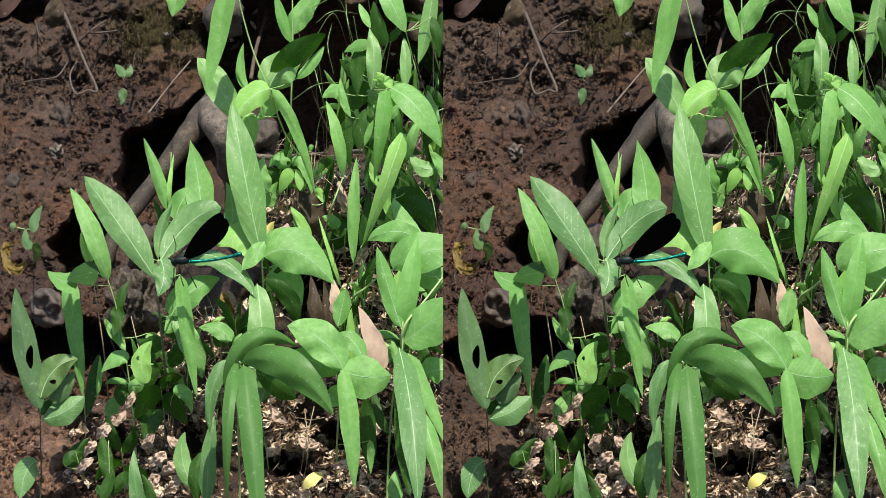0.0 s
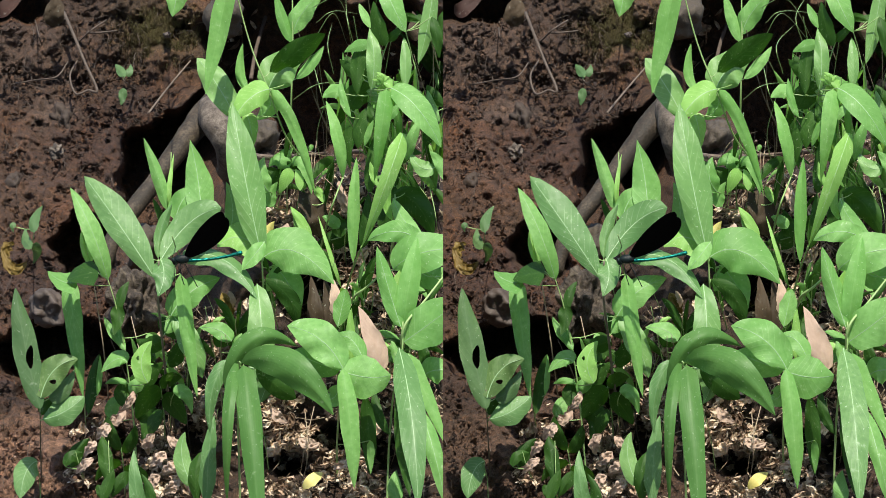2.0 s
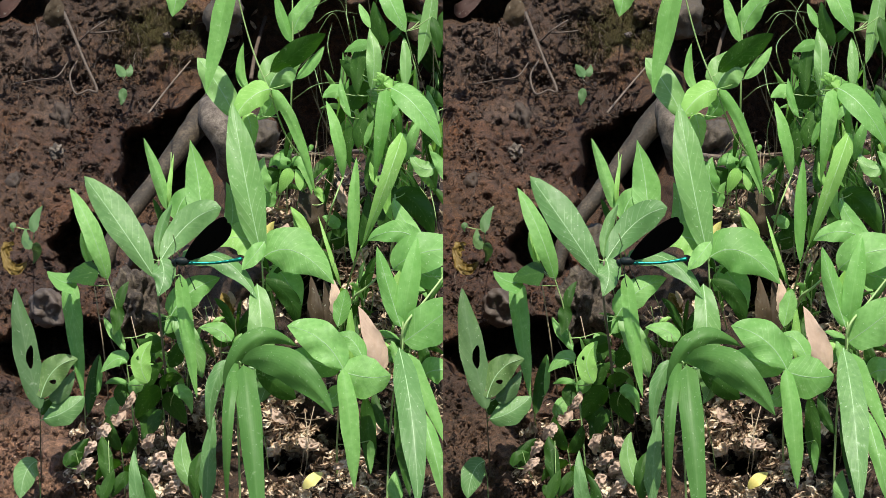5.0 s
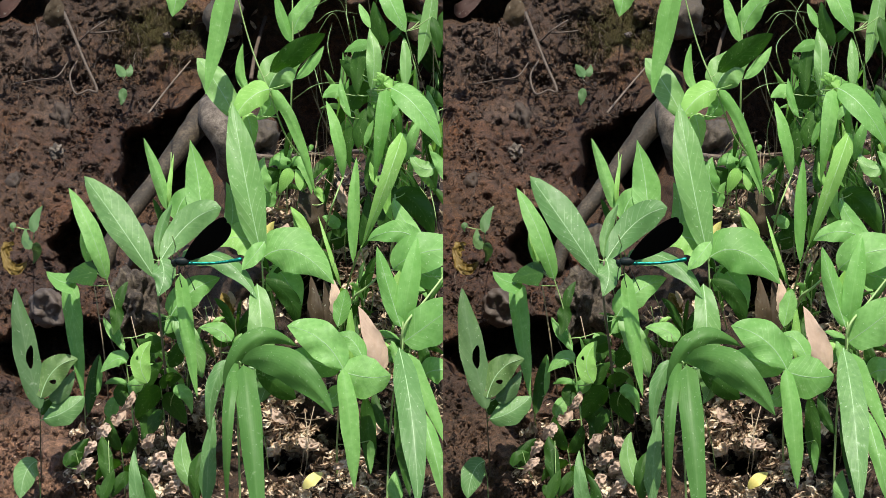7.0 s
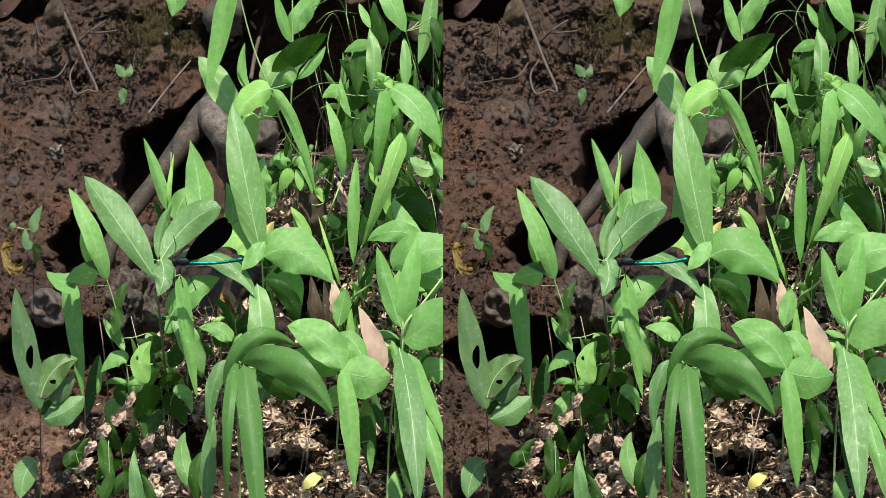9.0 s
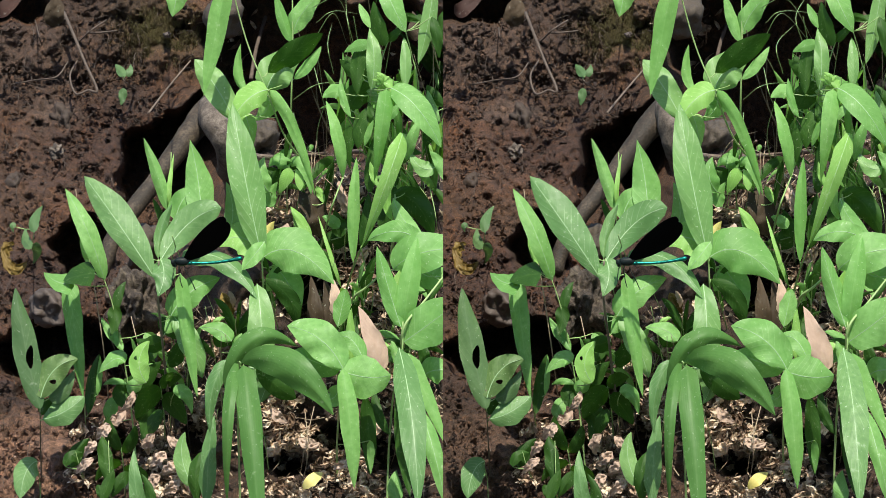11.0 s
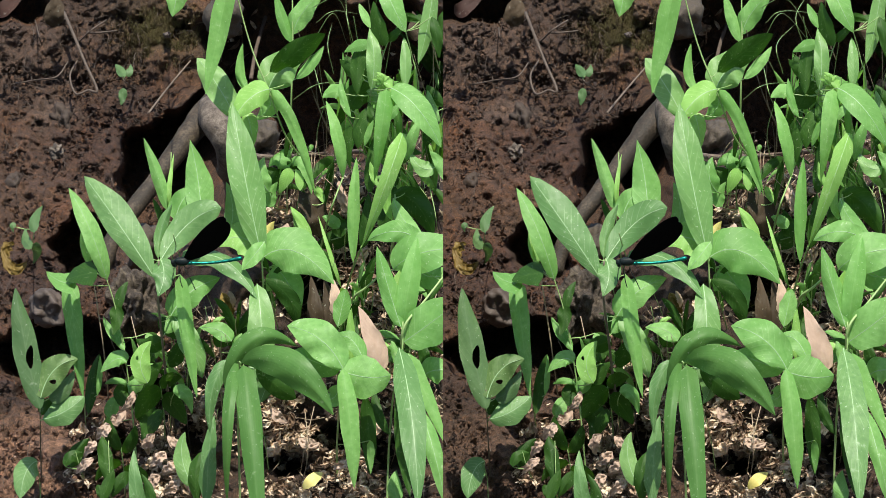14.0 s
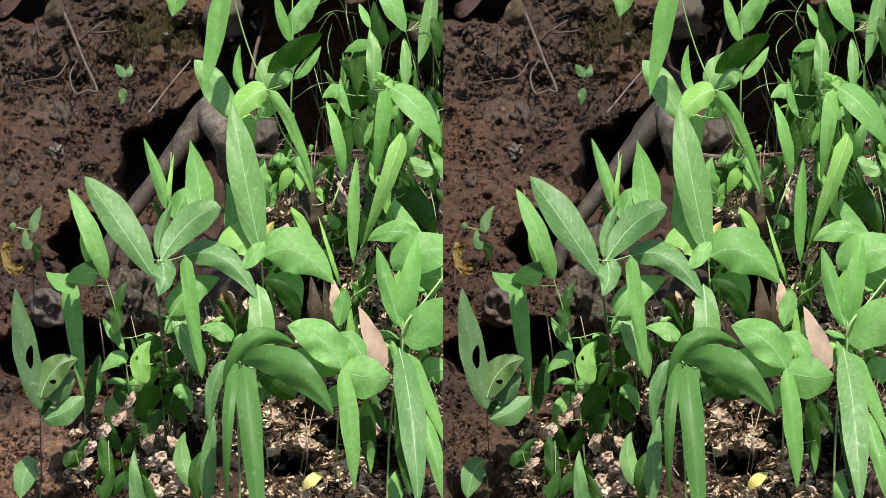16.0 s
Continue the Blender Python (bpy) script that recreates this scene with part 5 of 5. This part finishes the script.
def roots(plot):
    def root(name, label, pts, r0, r1, mat):
        rows = [(x, y, float(ground_p(x, y)) - lift) for x, y, lift in pts]
        line = along(rows, 8 * len(rows))
        bm = bmesh.new()
        tube(bm, spots(line, plot), np.linspace(r0, r1, len(line)) * 0.00036, 7)
        cut(bm, plot)
        ob = part(name, bm, mat, None, "", spot(*line[0], plot))
        if ob:
            tagged(ob, label, "root" if name == "root" else "twig", "roots and twigs in the bank")
    root("root", "bent brown root hanging from the bank", [(113, 22, 1), (132, 66, 2), (150, 110, 2), (172, 160, 2), (156, 160, 1.8), (134, 166, 1.6), (124, 134, 1.4), (138, 106, 0.4)], 3.2, 1.8, ROOT)
    root("twig", "straight pale dry twig on the bank", [(337, 108, 1.0), (300, 152, 1.7), (263, 200, 3.4)], 1.7, 2.3, TWIG)
    root("root", "thin brown root in the soil", [(154, 58, 1.2), (176, 58, 1.6), (206, 55, 0.6)], 2.2, 1.6, ROOT)
    root("root", "thin brown root in the soil", [(188, 36, 0.8), (164, 52, 1.8), (140, 74, 0.8)], 1.6, 1.6, ROOT)
    root("root", "thin brown root in the soil", [(62, 34, 0.8), (68, 60, 1.8), (74, 80, 0.8)], 1.6, 1.0, ROOT)
    root("root", "thin brown root in the soil", [(120, 110, 0.4), (100, 136, 1.4), (62, 142, 0.8), (20, 150, 0.4)], 1.6, 1.4, ROOT)
    root("stick", "pale grey-green stick lying behind the weeds", [(432, 274, 7.4), (480, 279, 4.6), (550, 274, 4.0), (648, 267, 4.0)], 5.0, 4.0, TWIG)
    root("stick", "pale dry stick leaning in the litter", [(486, 284, 5.0), (504, 268, 5.4), (522, 250, 5.8)], 4.0, 2.6, TWIG)
    root("stick", "brown stick leaning in the shade behind the weeds", [(470, 30, 1.6), (454, 84, 3), (444, 140, 4)], 3.6, 4.4, ROOT)
    root("twig", "thin dry twig on the bank", [(334, 42, 1), (364, 40, 1)], 1.2, 1.0, STRAW)
    # a smooth old root that arches over the hollow, and its worn limb behind the tall leaf
    for name, label, way, wide, mat in (
        ("leaning_log", "smooth weathered brown log leaning over a hollow", [(178, 486, 17), (217, 398, 17.5), (290, 302, 18.4), (340, 232, 19), (392, 172, 20)], (13, 15, 17, 25, 27), LOG),
        ("worn_limb", "pale worn limb of the log with dark pits", [(374, 184, 19.4), (386, 218, 18.4), (397, 248, 18.2), (406, 280, 18.8), (410, 318, 20.5)], (20, 28, 27, 24, 20), WORN),
    ):
        line = along(way, 40)
        rad = np.interp(np.linspace(0, 1, 40), (0, 0.12, 0.5, 0.82, 1), wide)
        bm = bmesh.new()
        tube(bm, spots(line, plot), rad * 0.00034, 24)
        for v in bm.verts:
            v.co += Vector((1, 0.4, 0.6)) * (0.0028 * noise.noise(v.co * 45) + 0.0012 * noise.noise(v.co * 150))
        cut(bm, plot)
        ob = part(name, bm, mat, None, "", spot(*line[0], plot))
        tagged(ob, label, "log")
    r = random.Random(17)
    bm = bmesh.new()
    for _ in range(420):
        x, y = r.uniform(-40, 345), r.uniform(-20, 330) if r.random() < 0.7 else r.uniform(300, 860)
        a, n = r.uniform(0, math.tau), r.uniform(12, 46)
        rows = []
        for k in range(5):
            rows.append((x, y, float(ground_p(x, y)) - r.uniform(0.1, 0.8)))
            a += r.uniform(-0.7, 0.7)
            x, y = x + math.cos(a) * n / 4, y + math.sin(a) * n / 4
        line = along(rows, 10)
        tube(bm, spots(line, plot), np.linspace(1, 0.5, 10) * r.uniform(0.00012, 0.0003), 4)
    cut(bm, plot)
    ob = part("rootlets", bm, ROOT, None, "", spot(150, 120, 30, plot))
    tagged(ob, "fine brown rootlets over the bare soil", "roots", "", "stuff")
    bm = bmesh.new()
    for _ in range(5200):
        x, y = r.gauss(284, 30), r.gauss(60, 25)
        if noise.noise((x / 16, y / 16, 8)) < -0.22:
            continue
        q = float(ground_p(x, y)) - r.uniform(0.0, 0.3)
        n, dx = r.uniform(4, 10), r.gauss(0, 2.5)
        line = [(x, y, q + 0.2), (x + dx * 0.4, y - n * 0.5, q - n / 90), (x + dx, y - n, q - n / 60 - 0.05)]
        tube(bm, spots(line, plot), [0.0003, 0.00026, 0.0001], 3)
    cut(bm, plot)
    ob = part("moss", bm, MOSS, None, "", spot(275, 60, 31, plot))
    tagged(ob, "patch of short olive-green moss on the soil", "moss", "", "stuff")


def drops(plot):
    """Small drops of water that glint on the wet clay."""
    r = random.Random(61)
    bm = bmesh.new()
    for _ in range(90):
        x, y = r.uniform(0, 320), r.uniform(30, 520)
        q = float(ground_p(x, y)) - r.uniform(0.25, 0.6)
        if q + x > 4:
            made = bmesh.ops.create_icosphere(bm, subdivisions=2, radius=r.uniform(0.0003, 0.00065))
            bmesh.ops.translate(bm, verts=made["verts"], vec=spot(x, y, q, plot))
    tagged(part("water_drops", bm, WATER, None, "", spot(150, 260, 28, plot)), "tiny clear drops of water on wet soil", "water", "", "stuff")


def chip(bm, x, y, q, size, plot, r):
    """One crumpled scrap of dead leaf."""
    n, k = (8, 6) if size > 7 else (4, 3)
    a, curl, asp = r.uniform(0, math.tau), r.uniform(-1.3, 1.3), r.choice((0.1, 0.22, 0.35, 0.5, 0.7))
    tx, ty, kink, ph = r.gauss(0, 0.42), r.gauss(0, 0.42), r.uniform(-0.4, 0.4), r.uniform(0, 90)
    ca, sa = math.cos(a), math.sin(a)
    rows = []
    for i in range(n):
        u = i / (n - 1) * 2 - 1
        for j in range(k):
            b = j / (k - 1) * 2 - 1
            v = b * asp * (1.04 - abs(u) ** 2.2) * (1 + 0.5 * noise.noise((u * 3, b, ph))) + kink * u * u
            z = curl * 0.6 * u * u + tx * u + ty * b * asp + 0.9 * noise.noise((u * 1.7 + ph, b * 1.5, ph)) + 0.75 * noise.noise((u * 4.5 + ph, b * 4, ph))
            uu = u * (1 + 0.2 * noise.noise((b * 2, ph, 0)))
            rows.append((x + (uu * ca - v * sa) * size, y + (uu * sa + v * ca) * size * 0.85, q - 0.3 - z * size / 50))
    grid(bm, spots(rows, plot), n, k)


def litter(plot):
    r = random.Random(23)
    bm = bmesh.new()
    heaps = [(288, 800, 44, 50, 330), (280, 862, 48, 26, 260), (490, 745, 34, 50, 300), (545, 785, 40, 26, 200), (605, 826, 46, 26, 220), (510, 868, 60, 16, 200), (660, 868, 60, 18, 170),
             (180, 770, 52, 40, 90), (160, 830, 40, 30, 130), (318, 645, 26, 28, 170), (360, 730, 26, 34, 190), (400, 600, 40, 40, 150), (640, 490, 46, 60, 220), (590, 360, 40, 40, 200),
             (690, 620, 60, 60, 200), (760, 610, 34, 40, 140), (560, 560, 40, 60, 80), (490, 375, 30, 26, 60), (740, 250, 60, 130, 150), (420, 60, 36, 60, 40), (700, 760, 60, 50, 90)]
    for cx, cy, rx, ry, count in heaps:
        for _ in range(count):
            x, y = r.gauss(cx, rx * 0.55), r.gauss(cy, ry * 0.55)
            size = r.choice((3, 3.5, 4, 5, 6, 8, 10, 13, 17)) * r.uniform(0.7, 1.3)
            chip(bm, x, y, float(ground_p(x, y)) - r.uniform(0.0, 0.55), size, plot, r)
    for _ in range(600):
        x, y = r.uniform(230, 800), r.uniform(540, 900)
        chip(bm, x, y, float(ground_p(x, y)) - r.uniform(-0.1, 0.2), r.uniform(2.5, 9), plot, r)
    cut(bm, plot)
    ob = part("leaf_litter", bm, LITTER, None, "", spot(500, 780, 8, plot), False)
    tagged(ob, "dry pale brown scraps of dead leaves on the ground", "leaf litter", "", "stuff")
    bm = bmesh.new()
    for x0, x1, y0, y1, count in ((470, 800, 250, 560, 760), (560, 800, 540, 720, 300), (330, 480, 560, 700, 120), (240, 800, 700, 890, 260)):
        for _ in range(count):
            x, y = r.uniform(x0, x1), r.uniform(y0, y1)
            a, n, q = r.gauss(-0.9, 0.9), r.uniform(10, 34), float(ground_p(x, y)) - 0.15
            dx, dy = math.cos(a) * n, math.sin(a) * n
            line = [(x, y, q + 0.1), (x + dx * 0.5 + r.uniform(-2, 2), y + dy * 0.5, q - r.uniform(0.1, 0.6)), (x + dx, y + dy, float(ground_p(x + dx, y + dy)) - r.uniform(0.1, 0.9))]
            tube(bm, spots(line, plot), r.uniform(0.00016, 0.0004), 4)
    cut(bm, plot)
    ob = part("straw", bm, STRAW, None, "", spot(600, 450, 11, plot))
    tagged(ob, "broken dry straw and stalks on the ground", "straw", "", "stuff")
    for base, mid, tip, w, p, mat, label in (
        ((676, 658), (660, 602), (634, 542), 42, 4.9, TAN, "dry pinkish tan dead leaf standing in the litter"),
        ((536, 866), (553, 849), (572, 837), 24, 3.6, YELLOW, "small pale yellow fallen leaf on the litter"),
        ((48, 462), (22, 476), (2, 436), 24, 15, OCHRE, "curled yellow dead leaf caught on the bank"),
        ((8, 470), (12, 440), (26, 432), 22, 15.4, OCHRE, "curled yellow dead leaf caught on the bank"),
        ((392, 518), (404, 540), (414, 556), 22, 9, OCHRE, "curled yellowing dead leaf between the stems"),
        ((404, 515), (412, 530), (412, 545), 12, 8.6, TAN, "small dry dead leaf between the stems"),
        ((236, 692), (230, 712), (214, 728), 18, 8.6, TAN, "crumpled dry tan dead leaf on the litter"),
        ((222, 726), (208, 742), (186, 748), 22, 8.4, TAN, "crumpled dry tan dead leaf on the litter"),
        ((198, 754), (184, 762), (170, 780), 24, 8.2, TAN, "crumpled dry tan dead leaf on the litter"),
        ((172, 784), (160, 792), (148, 812), 18, 7.9, TAN, "crumpled dry tan dead leaf on the litter"),
        ((166, 812), (150, 822), (134, 840), 18, 7.7, TAN, "crumpled dry tan dead leaf on the litter"),
        ((274, 768), (262, 784), (264, 806), 22, 8.1, TAN, "crumpled dry tan dead leaf on the litter"),
        ((296, 772), (310, 786), (322, 804), 20, 8.1, TAN, "crumpled dry tan dead leaf on the litter"),
        ((294, 800), (280, 812), (264, 824), 24, 7.9, TAN, "crumpled dry tan dead leaf on the litter"),
        ((316, 816), (300, 828), (286, 842), 22, 7.8, TAN, "crumpled dry tan dead leaf on the litter"),
        ((284, 842), (270, 852), (258, 866), 22, 7.5, TAN, "crumpled dry tan dead leaf on the litter"),
        ((318, 850), (304, 862), (290, 878), 24, 7.4, TAN, "crumpled dry tan dead leaf on the litter"),
        ((480, 720), (492, 738), (510, 748), 22, 8.0, TAN, "crumpled dry tan dead leaf on the litter"),
        ((528, 776), (546, 786), (566, 784), 20, 7.6, TAN, "crumpled dry tan dead leaf on the litter"),
        ((590, 832), (608, 822), (630, 826), 18, 7.2, TAN, "crumpled dry tan dead leaf on the litter"),
        ((594, 560), (594, 526), (588, 492), 26, 8.6, TAN, "dry tan dead leaf among the stems"),
        ((620, 380), (606, 350), (600, 320), 24, 12.4, TAN, "dry tan dead leaf among the stems"),
        ((566, 418), (552, 372), (530, 328), 56, 10.6, BROWN, "broad dark brown dead leaf behind the grass"),
        ((560, 604), (558, 548), (550, 488), 34, 8.6, BROWN, "narrow dark brown dead leaf standing in the litter"),
        ((588, 600), (584, 548), (574, 490), 32, 8.8, BROWN, "narrow dark brown dead leaf standing in the litter"),
        ((-10, 24), (12, 12), (46, -12), 30, 30, RUSTY, "reddish brown dead leaf at the top of the bank"),
        ((90, 48), (97, 18), (100, -14), 40, 31, BROWN, "brown dead leaf at the top of the bank"),
        ((728, 70), (735, 50), (730, 20), 30, 14, BROWN, "brown dead leaf under the weeds"),
        ((604, 510), (586, 455), (563, 382), 9, 8.4, LIME, "narrow yellow-green blade broken off at its top"),
    ):
        at = spot(*base, p, plot)
        ob = leaf(None, plot, base, mid, tip, w, p - (1.6 if mat is TAN else 0), p + 0.3 - (1.6 if mat is TAN else 0), mat, "l" if w < 25 else "o", -0.2, 0.4, 0.2, rib=False, name="fallen_leaf")
        if ob:
            tagged(ob, label, "dead leaf", "fallen leaves")


# ---- the damselfly ----
UNIT = depth(4.0) / REACH


def wing_mesh(long, wide):
    bm = bmesh.new()
    nu, nv = 18, 9
    pts, uvs = [], []
    for i in range(nu):
        s = math.sin(math.pi / 2 * i / (nu - 1))
        u = 0.012 + 0.986 * s ** 1.3
        half = wide * 0.5 * (4 * u * (1 - u)) ** 0.5
        for j in range(nv):
            a = j / (nv - 1) * 2 - 1
            pts.append(((s * long), (a - 0.25 * s) * half, 0.35 * (j % 2) + 0.9 * math.sin(s * 3) * (1 - a * a)))
            uvs.append((s, (a + 1) / 2))
    grid(bm, [Vector(p) * UNIT for p in pts], nu, nv, uvs)
    bmesh.ops.solidify(bm, geom=bm.faces[:], thickness=0.5 * UNIT)
    return bm


def ball(size, at, level=3):
    bm = bmesh.new()
    made = bmesh.ops.create_icosphere(bm, subdivisions=level, radius=1)
    for v in made["verts"]:
        v.co = Vector((v.co.x * size[0] + at[0], v.co.y * size[1] + at[1], v.co.z * size[2] + at[2])) * UNIT
    return bm


def damselfly(plot):
    """A damselfly; its own space is x towards the tail, y up, z to its near side."""
    fly = thing("damselfly", (0, 0, 0), "black-winged damselfly with a metallic green body", "insect", "damselflies")
    part("thorax", ball((15, 8, 7), (0, 1, 0)), BLACK, fly, "dark metallic thorax")
    head = part("head", ball((4, 5.4, 8), (-14, -3.5, 0)), BLACK, fly)
    for z in (-7, 7):
        part("eye", ball((3.6, 5.0, 3.2), (-15.5, 0, z), 2), BLACK, head, "bulging black eye")
        bm = bmesh.new()
        tube(bm, [Vector((-18, 2, z * 0.4)) * UNIT, Vector((-21, 5, z * 0.7)) * UNIT, Vector((-24, 6, z)) * UNIT], 0.4 * UNIT, 4)
        part("antenna", bm, BLACK, head)
    bm = bmesh.new()
    pts, radii = [], []
    for k in range(41):
        s = k / 40
        pts.append(Vector((8 + s * 98, -2.0 + 7.5 * s - 3.5 * math.sin(s * math.pi), 0)) * UNIT)
        radii.append((3.6 - 0.9 * math.sin(s * math.pi) - (0.45 if k % 5 == 0 else 0) + (0.5 if s > 0.85 else 0)) * UNIT * (0.6 if k == 40 else 1))
    tube(bm, pts, radii, 10)
    part("abdomen", bm, TEAL, fly, "long slender metallic green abdomen")
    for name, z, long, wide in (("forewing", 2.4, 151, 31), ("hindwing", 1.2, 146, 35), ("forewing", -2.4, 151, 31), ("hindwing", -1.2, 146, 35)):
        MOVING[name, z > 0, plot] = w = part(name, wing_mesh(long, wide), WING, fly, "velvety black wing")
        w.location = Vector((6 if name == "forewing" else 9, 5, z)) * UNIT
    for k, x in enumerate((-8, -3, 3)):
        for z in (-1, 1):
            bm = bmesh.new()
            reach = (-6, 0, 10)[k]
            tube(bm, [Vector(q) * UNIT for q in ((x, -4, z * 3), (x + reach * 0.6 - 3, -12 - k, z * 11), (x + reach * 1.5, -30 - 4 * k, z * 8), (x + reach * 1.7 + 3, -40 - 5 * k, z * 6))], 0.45 * UNIT, 5)
            part("leg", bm, BLACK, fly, "thin bristly black leg")
    MOVING["fly", plot] = fly
    return fly


def ring(deg, twist=0.0, tip=0.0):
    return pose(0, 0, 0, 0, 0, deg) @ pose(0, 0, 0, 0, tip, 0) @ pose(0, 0, 0, twist, 0, 0)


# still in the air and on the leaf: seconds, x, y, p, turn of the body
REST = [(0, 322, 462, 3.2, 4), (1.0, 322, 462, 3.2, 3), (2.0, 323, 460, 3.2, 4), (2.5, 323, 461, 3.2, 2), (4.0, 323, 463, 3.2, 0), (6.5, 322, 464, 3.2, 0), (8.0, 323, 464, 3.2, 0),
        (8.5, 325, 461, 3.2, 1), (9.0, 324, 464, 3.2, 0), (11.5, 322, 464, 3.2, 1), (13.0, 323, 463, 3.2, 0), (13.5, 325, 458, 3.2, 2), (14.0, 322, 464, 3.2, 1), (14.4, 323, 464, 3.2, 0),
        (14.5, 328, 458, 3.2, 3)]
FLIGHT = [(14.6, 352, 322, 1, 55), (14.7, 494, 272, -6, 97), (14.8, 770, 490, -8, 156), (14.9, 756, 1260, -50, 170), (15.1, 640, 1500, -80, 170), (16, 640, 1500, -80, 170)]


def motions():
    for plot in (0, 1):
        walk(MOVING["fly", plot], [(t, Matrix.Translation(spot(x, y, p, plot)) @ TURN.to_4x4() @ ring(a)) for t, x, y, p, a in REST + FLIGHT])
        for name, near in (("forewing", True), ("hindwing", True), ("forewing", False), ("hindwing", False)):
            w = MOVING[name, near, plot]
            o = Matrix.Translation(w.location)
            shut = 43 if name == "forewing" else 37
            add = 0 if name == "forewing" else -7
            if near:
                rows = [(14.5, -24, 24, -60), (14.6, -122, 74, 0), (14.7, -180, 74, 0), (14.7667, -110, 40, 0), (14.8, -43, 10, 0), (16, -43, 10, 0)]
            else:
                rows = [(14.5, 88, 24, 0), (14.6, 53, 74, 0), (14.7, -12, 74, 0), (14.8, -43, 10, 0), (16, -43, 10, 0)]
            walk(w, [(0, o @ ring(shut, 0, -46)), (14.4, o @ ring(shut, 0, -46))] + [(t, o @ ring(a + add * (2.6 if t == 14.5 else 1), b, c)) for t, a, b, c in rows])
        # the tall stalk sways about its foot, the thin weed a little
        for key, rows, reach in (("sway", SWAY, 400.0), ("stalk", TREMBLE, 400.0)):
            ob = MOVING[key, plot]
            at = Vector(ob["at"])
            axis = TURN @ Vector((0, 0, 1))
            walk(ob, [(t, Matrix.Translation(at) @ Matrix.Rotation(-dx / reach, 4, axis)) for t, dx in rows])
        # the two leaves under the damselfly spring up when it leaves
        ob = MOVING["perch", plot]
        down = spot(319, 486, 4.6, plot) - spot(328, 452, 4.4, plot)
        walk(ob, [(t, Matrix.Translation(ob.location + down * k)) for t, k in ((0, 1), (2.5, 0.96), (4, 1), (8.5, 0.95), (9, 1), (13.5, 0.9), (14, 1), (14.4, 1), (14.5, 0.8), (14.6, 0.05), (14.7, -0.05), (14.8, 0.06), (15, 0), (16, 0))])
        for key, k in (("flap", 1.0), ("nod", -0.8)):
            ob = MOVING[key, plot]
            walk(ob, [(t, Matrix.Translation(ob.location) @ Matrix.Rotation(radians(a * k), 4, TURN @ Vector((0, 0, 1)))) for t, a in
                      ((0, 0), (14.4, 0), (14.5, 0.4), (14.6, 0.3), (14.7, -1.0), (14.8, 1.2), (14.9, -0.5), (15.1, 0.3), (15.4, 0), (16, 0))])
        ob = MOVING["bough", plot]
        o = Matrix.Translation(ob.location)
        axis = (spot(458, 532, 5.0, plot) - spot(318, 460, 6.0, plot)).normalized()
        walk(ob, [(t, o @ Matrix.Rotation(radians(a), 4, axis)) for t, a in ((0, -28), (2.5, -26), (4, -28), (8.5, -26), (9, -28), (13.5, -24), (14, -28), (14.4, -28), (14.5, -22), (14.6, 0), (14.7, 4), (14.8, -2), (15, 0), (16, 0))])


SWAY = [(0, 0), (0.5, 0), (1, -4), (1.5, -1), (2, -1), (2.5, 5), (3, 4), (3.5, 2), (4, 2), (6.5, -4), (7, -1), (7.5, -8), (8, -1), (8.5, -1), (9, 3),
        (11.5, -7), (12, -7), (12.5, -6), (13, -7), (13.5, 0), (14, -1), (14.5, -6), (15, -3), (15.5, -4), (16, -7)]
TREMBLE = [(0, 0), (1, -2), (1.5, 0), (4, 0), (6.5, -2), (8, -2), (9, -2), (11.5, -7), (12, -2), (14, -2), (14.5, -3), (15, -5), (15.5, -2), (16, -3)]

for plot in (0, 1):
    SEED[0] = 0
    stones(plot)
    roots(plot)
    clods(plot)
    drops(plot)
    litter(plot)
    for build in (perch_weed, slim_weed, tall_weed, swaying_weed, upper_weeds, mid_weeds, grass_weeds, arch_weed, round_weed, side_weed, edge_weeds, low_weeds, understory, blade_tufts, grass_wisps, thin_stalks):
        build(plot)
    damselfly(plot)
for ob in [o for o in scene.objects if o.type == "EMPTY" and not o.children]:
    bpy.data.objects.remove(ob)
motions()
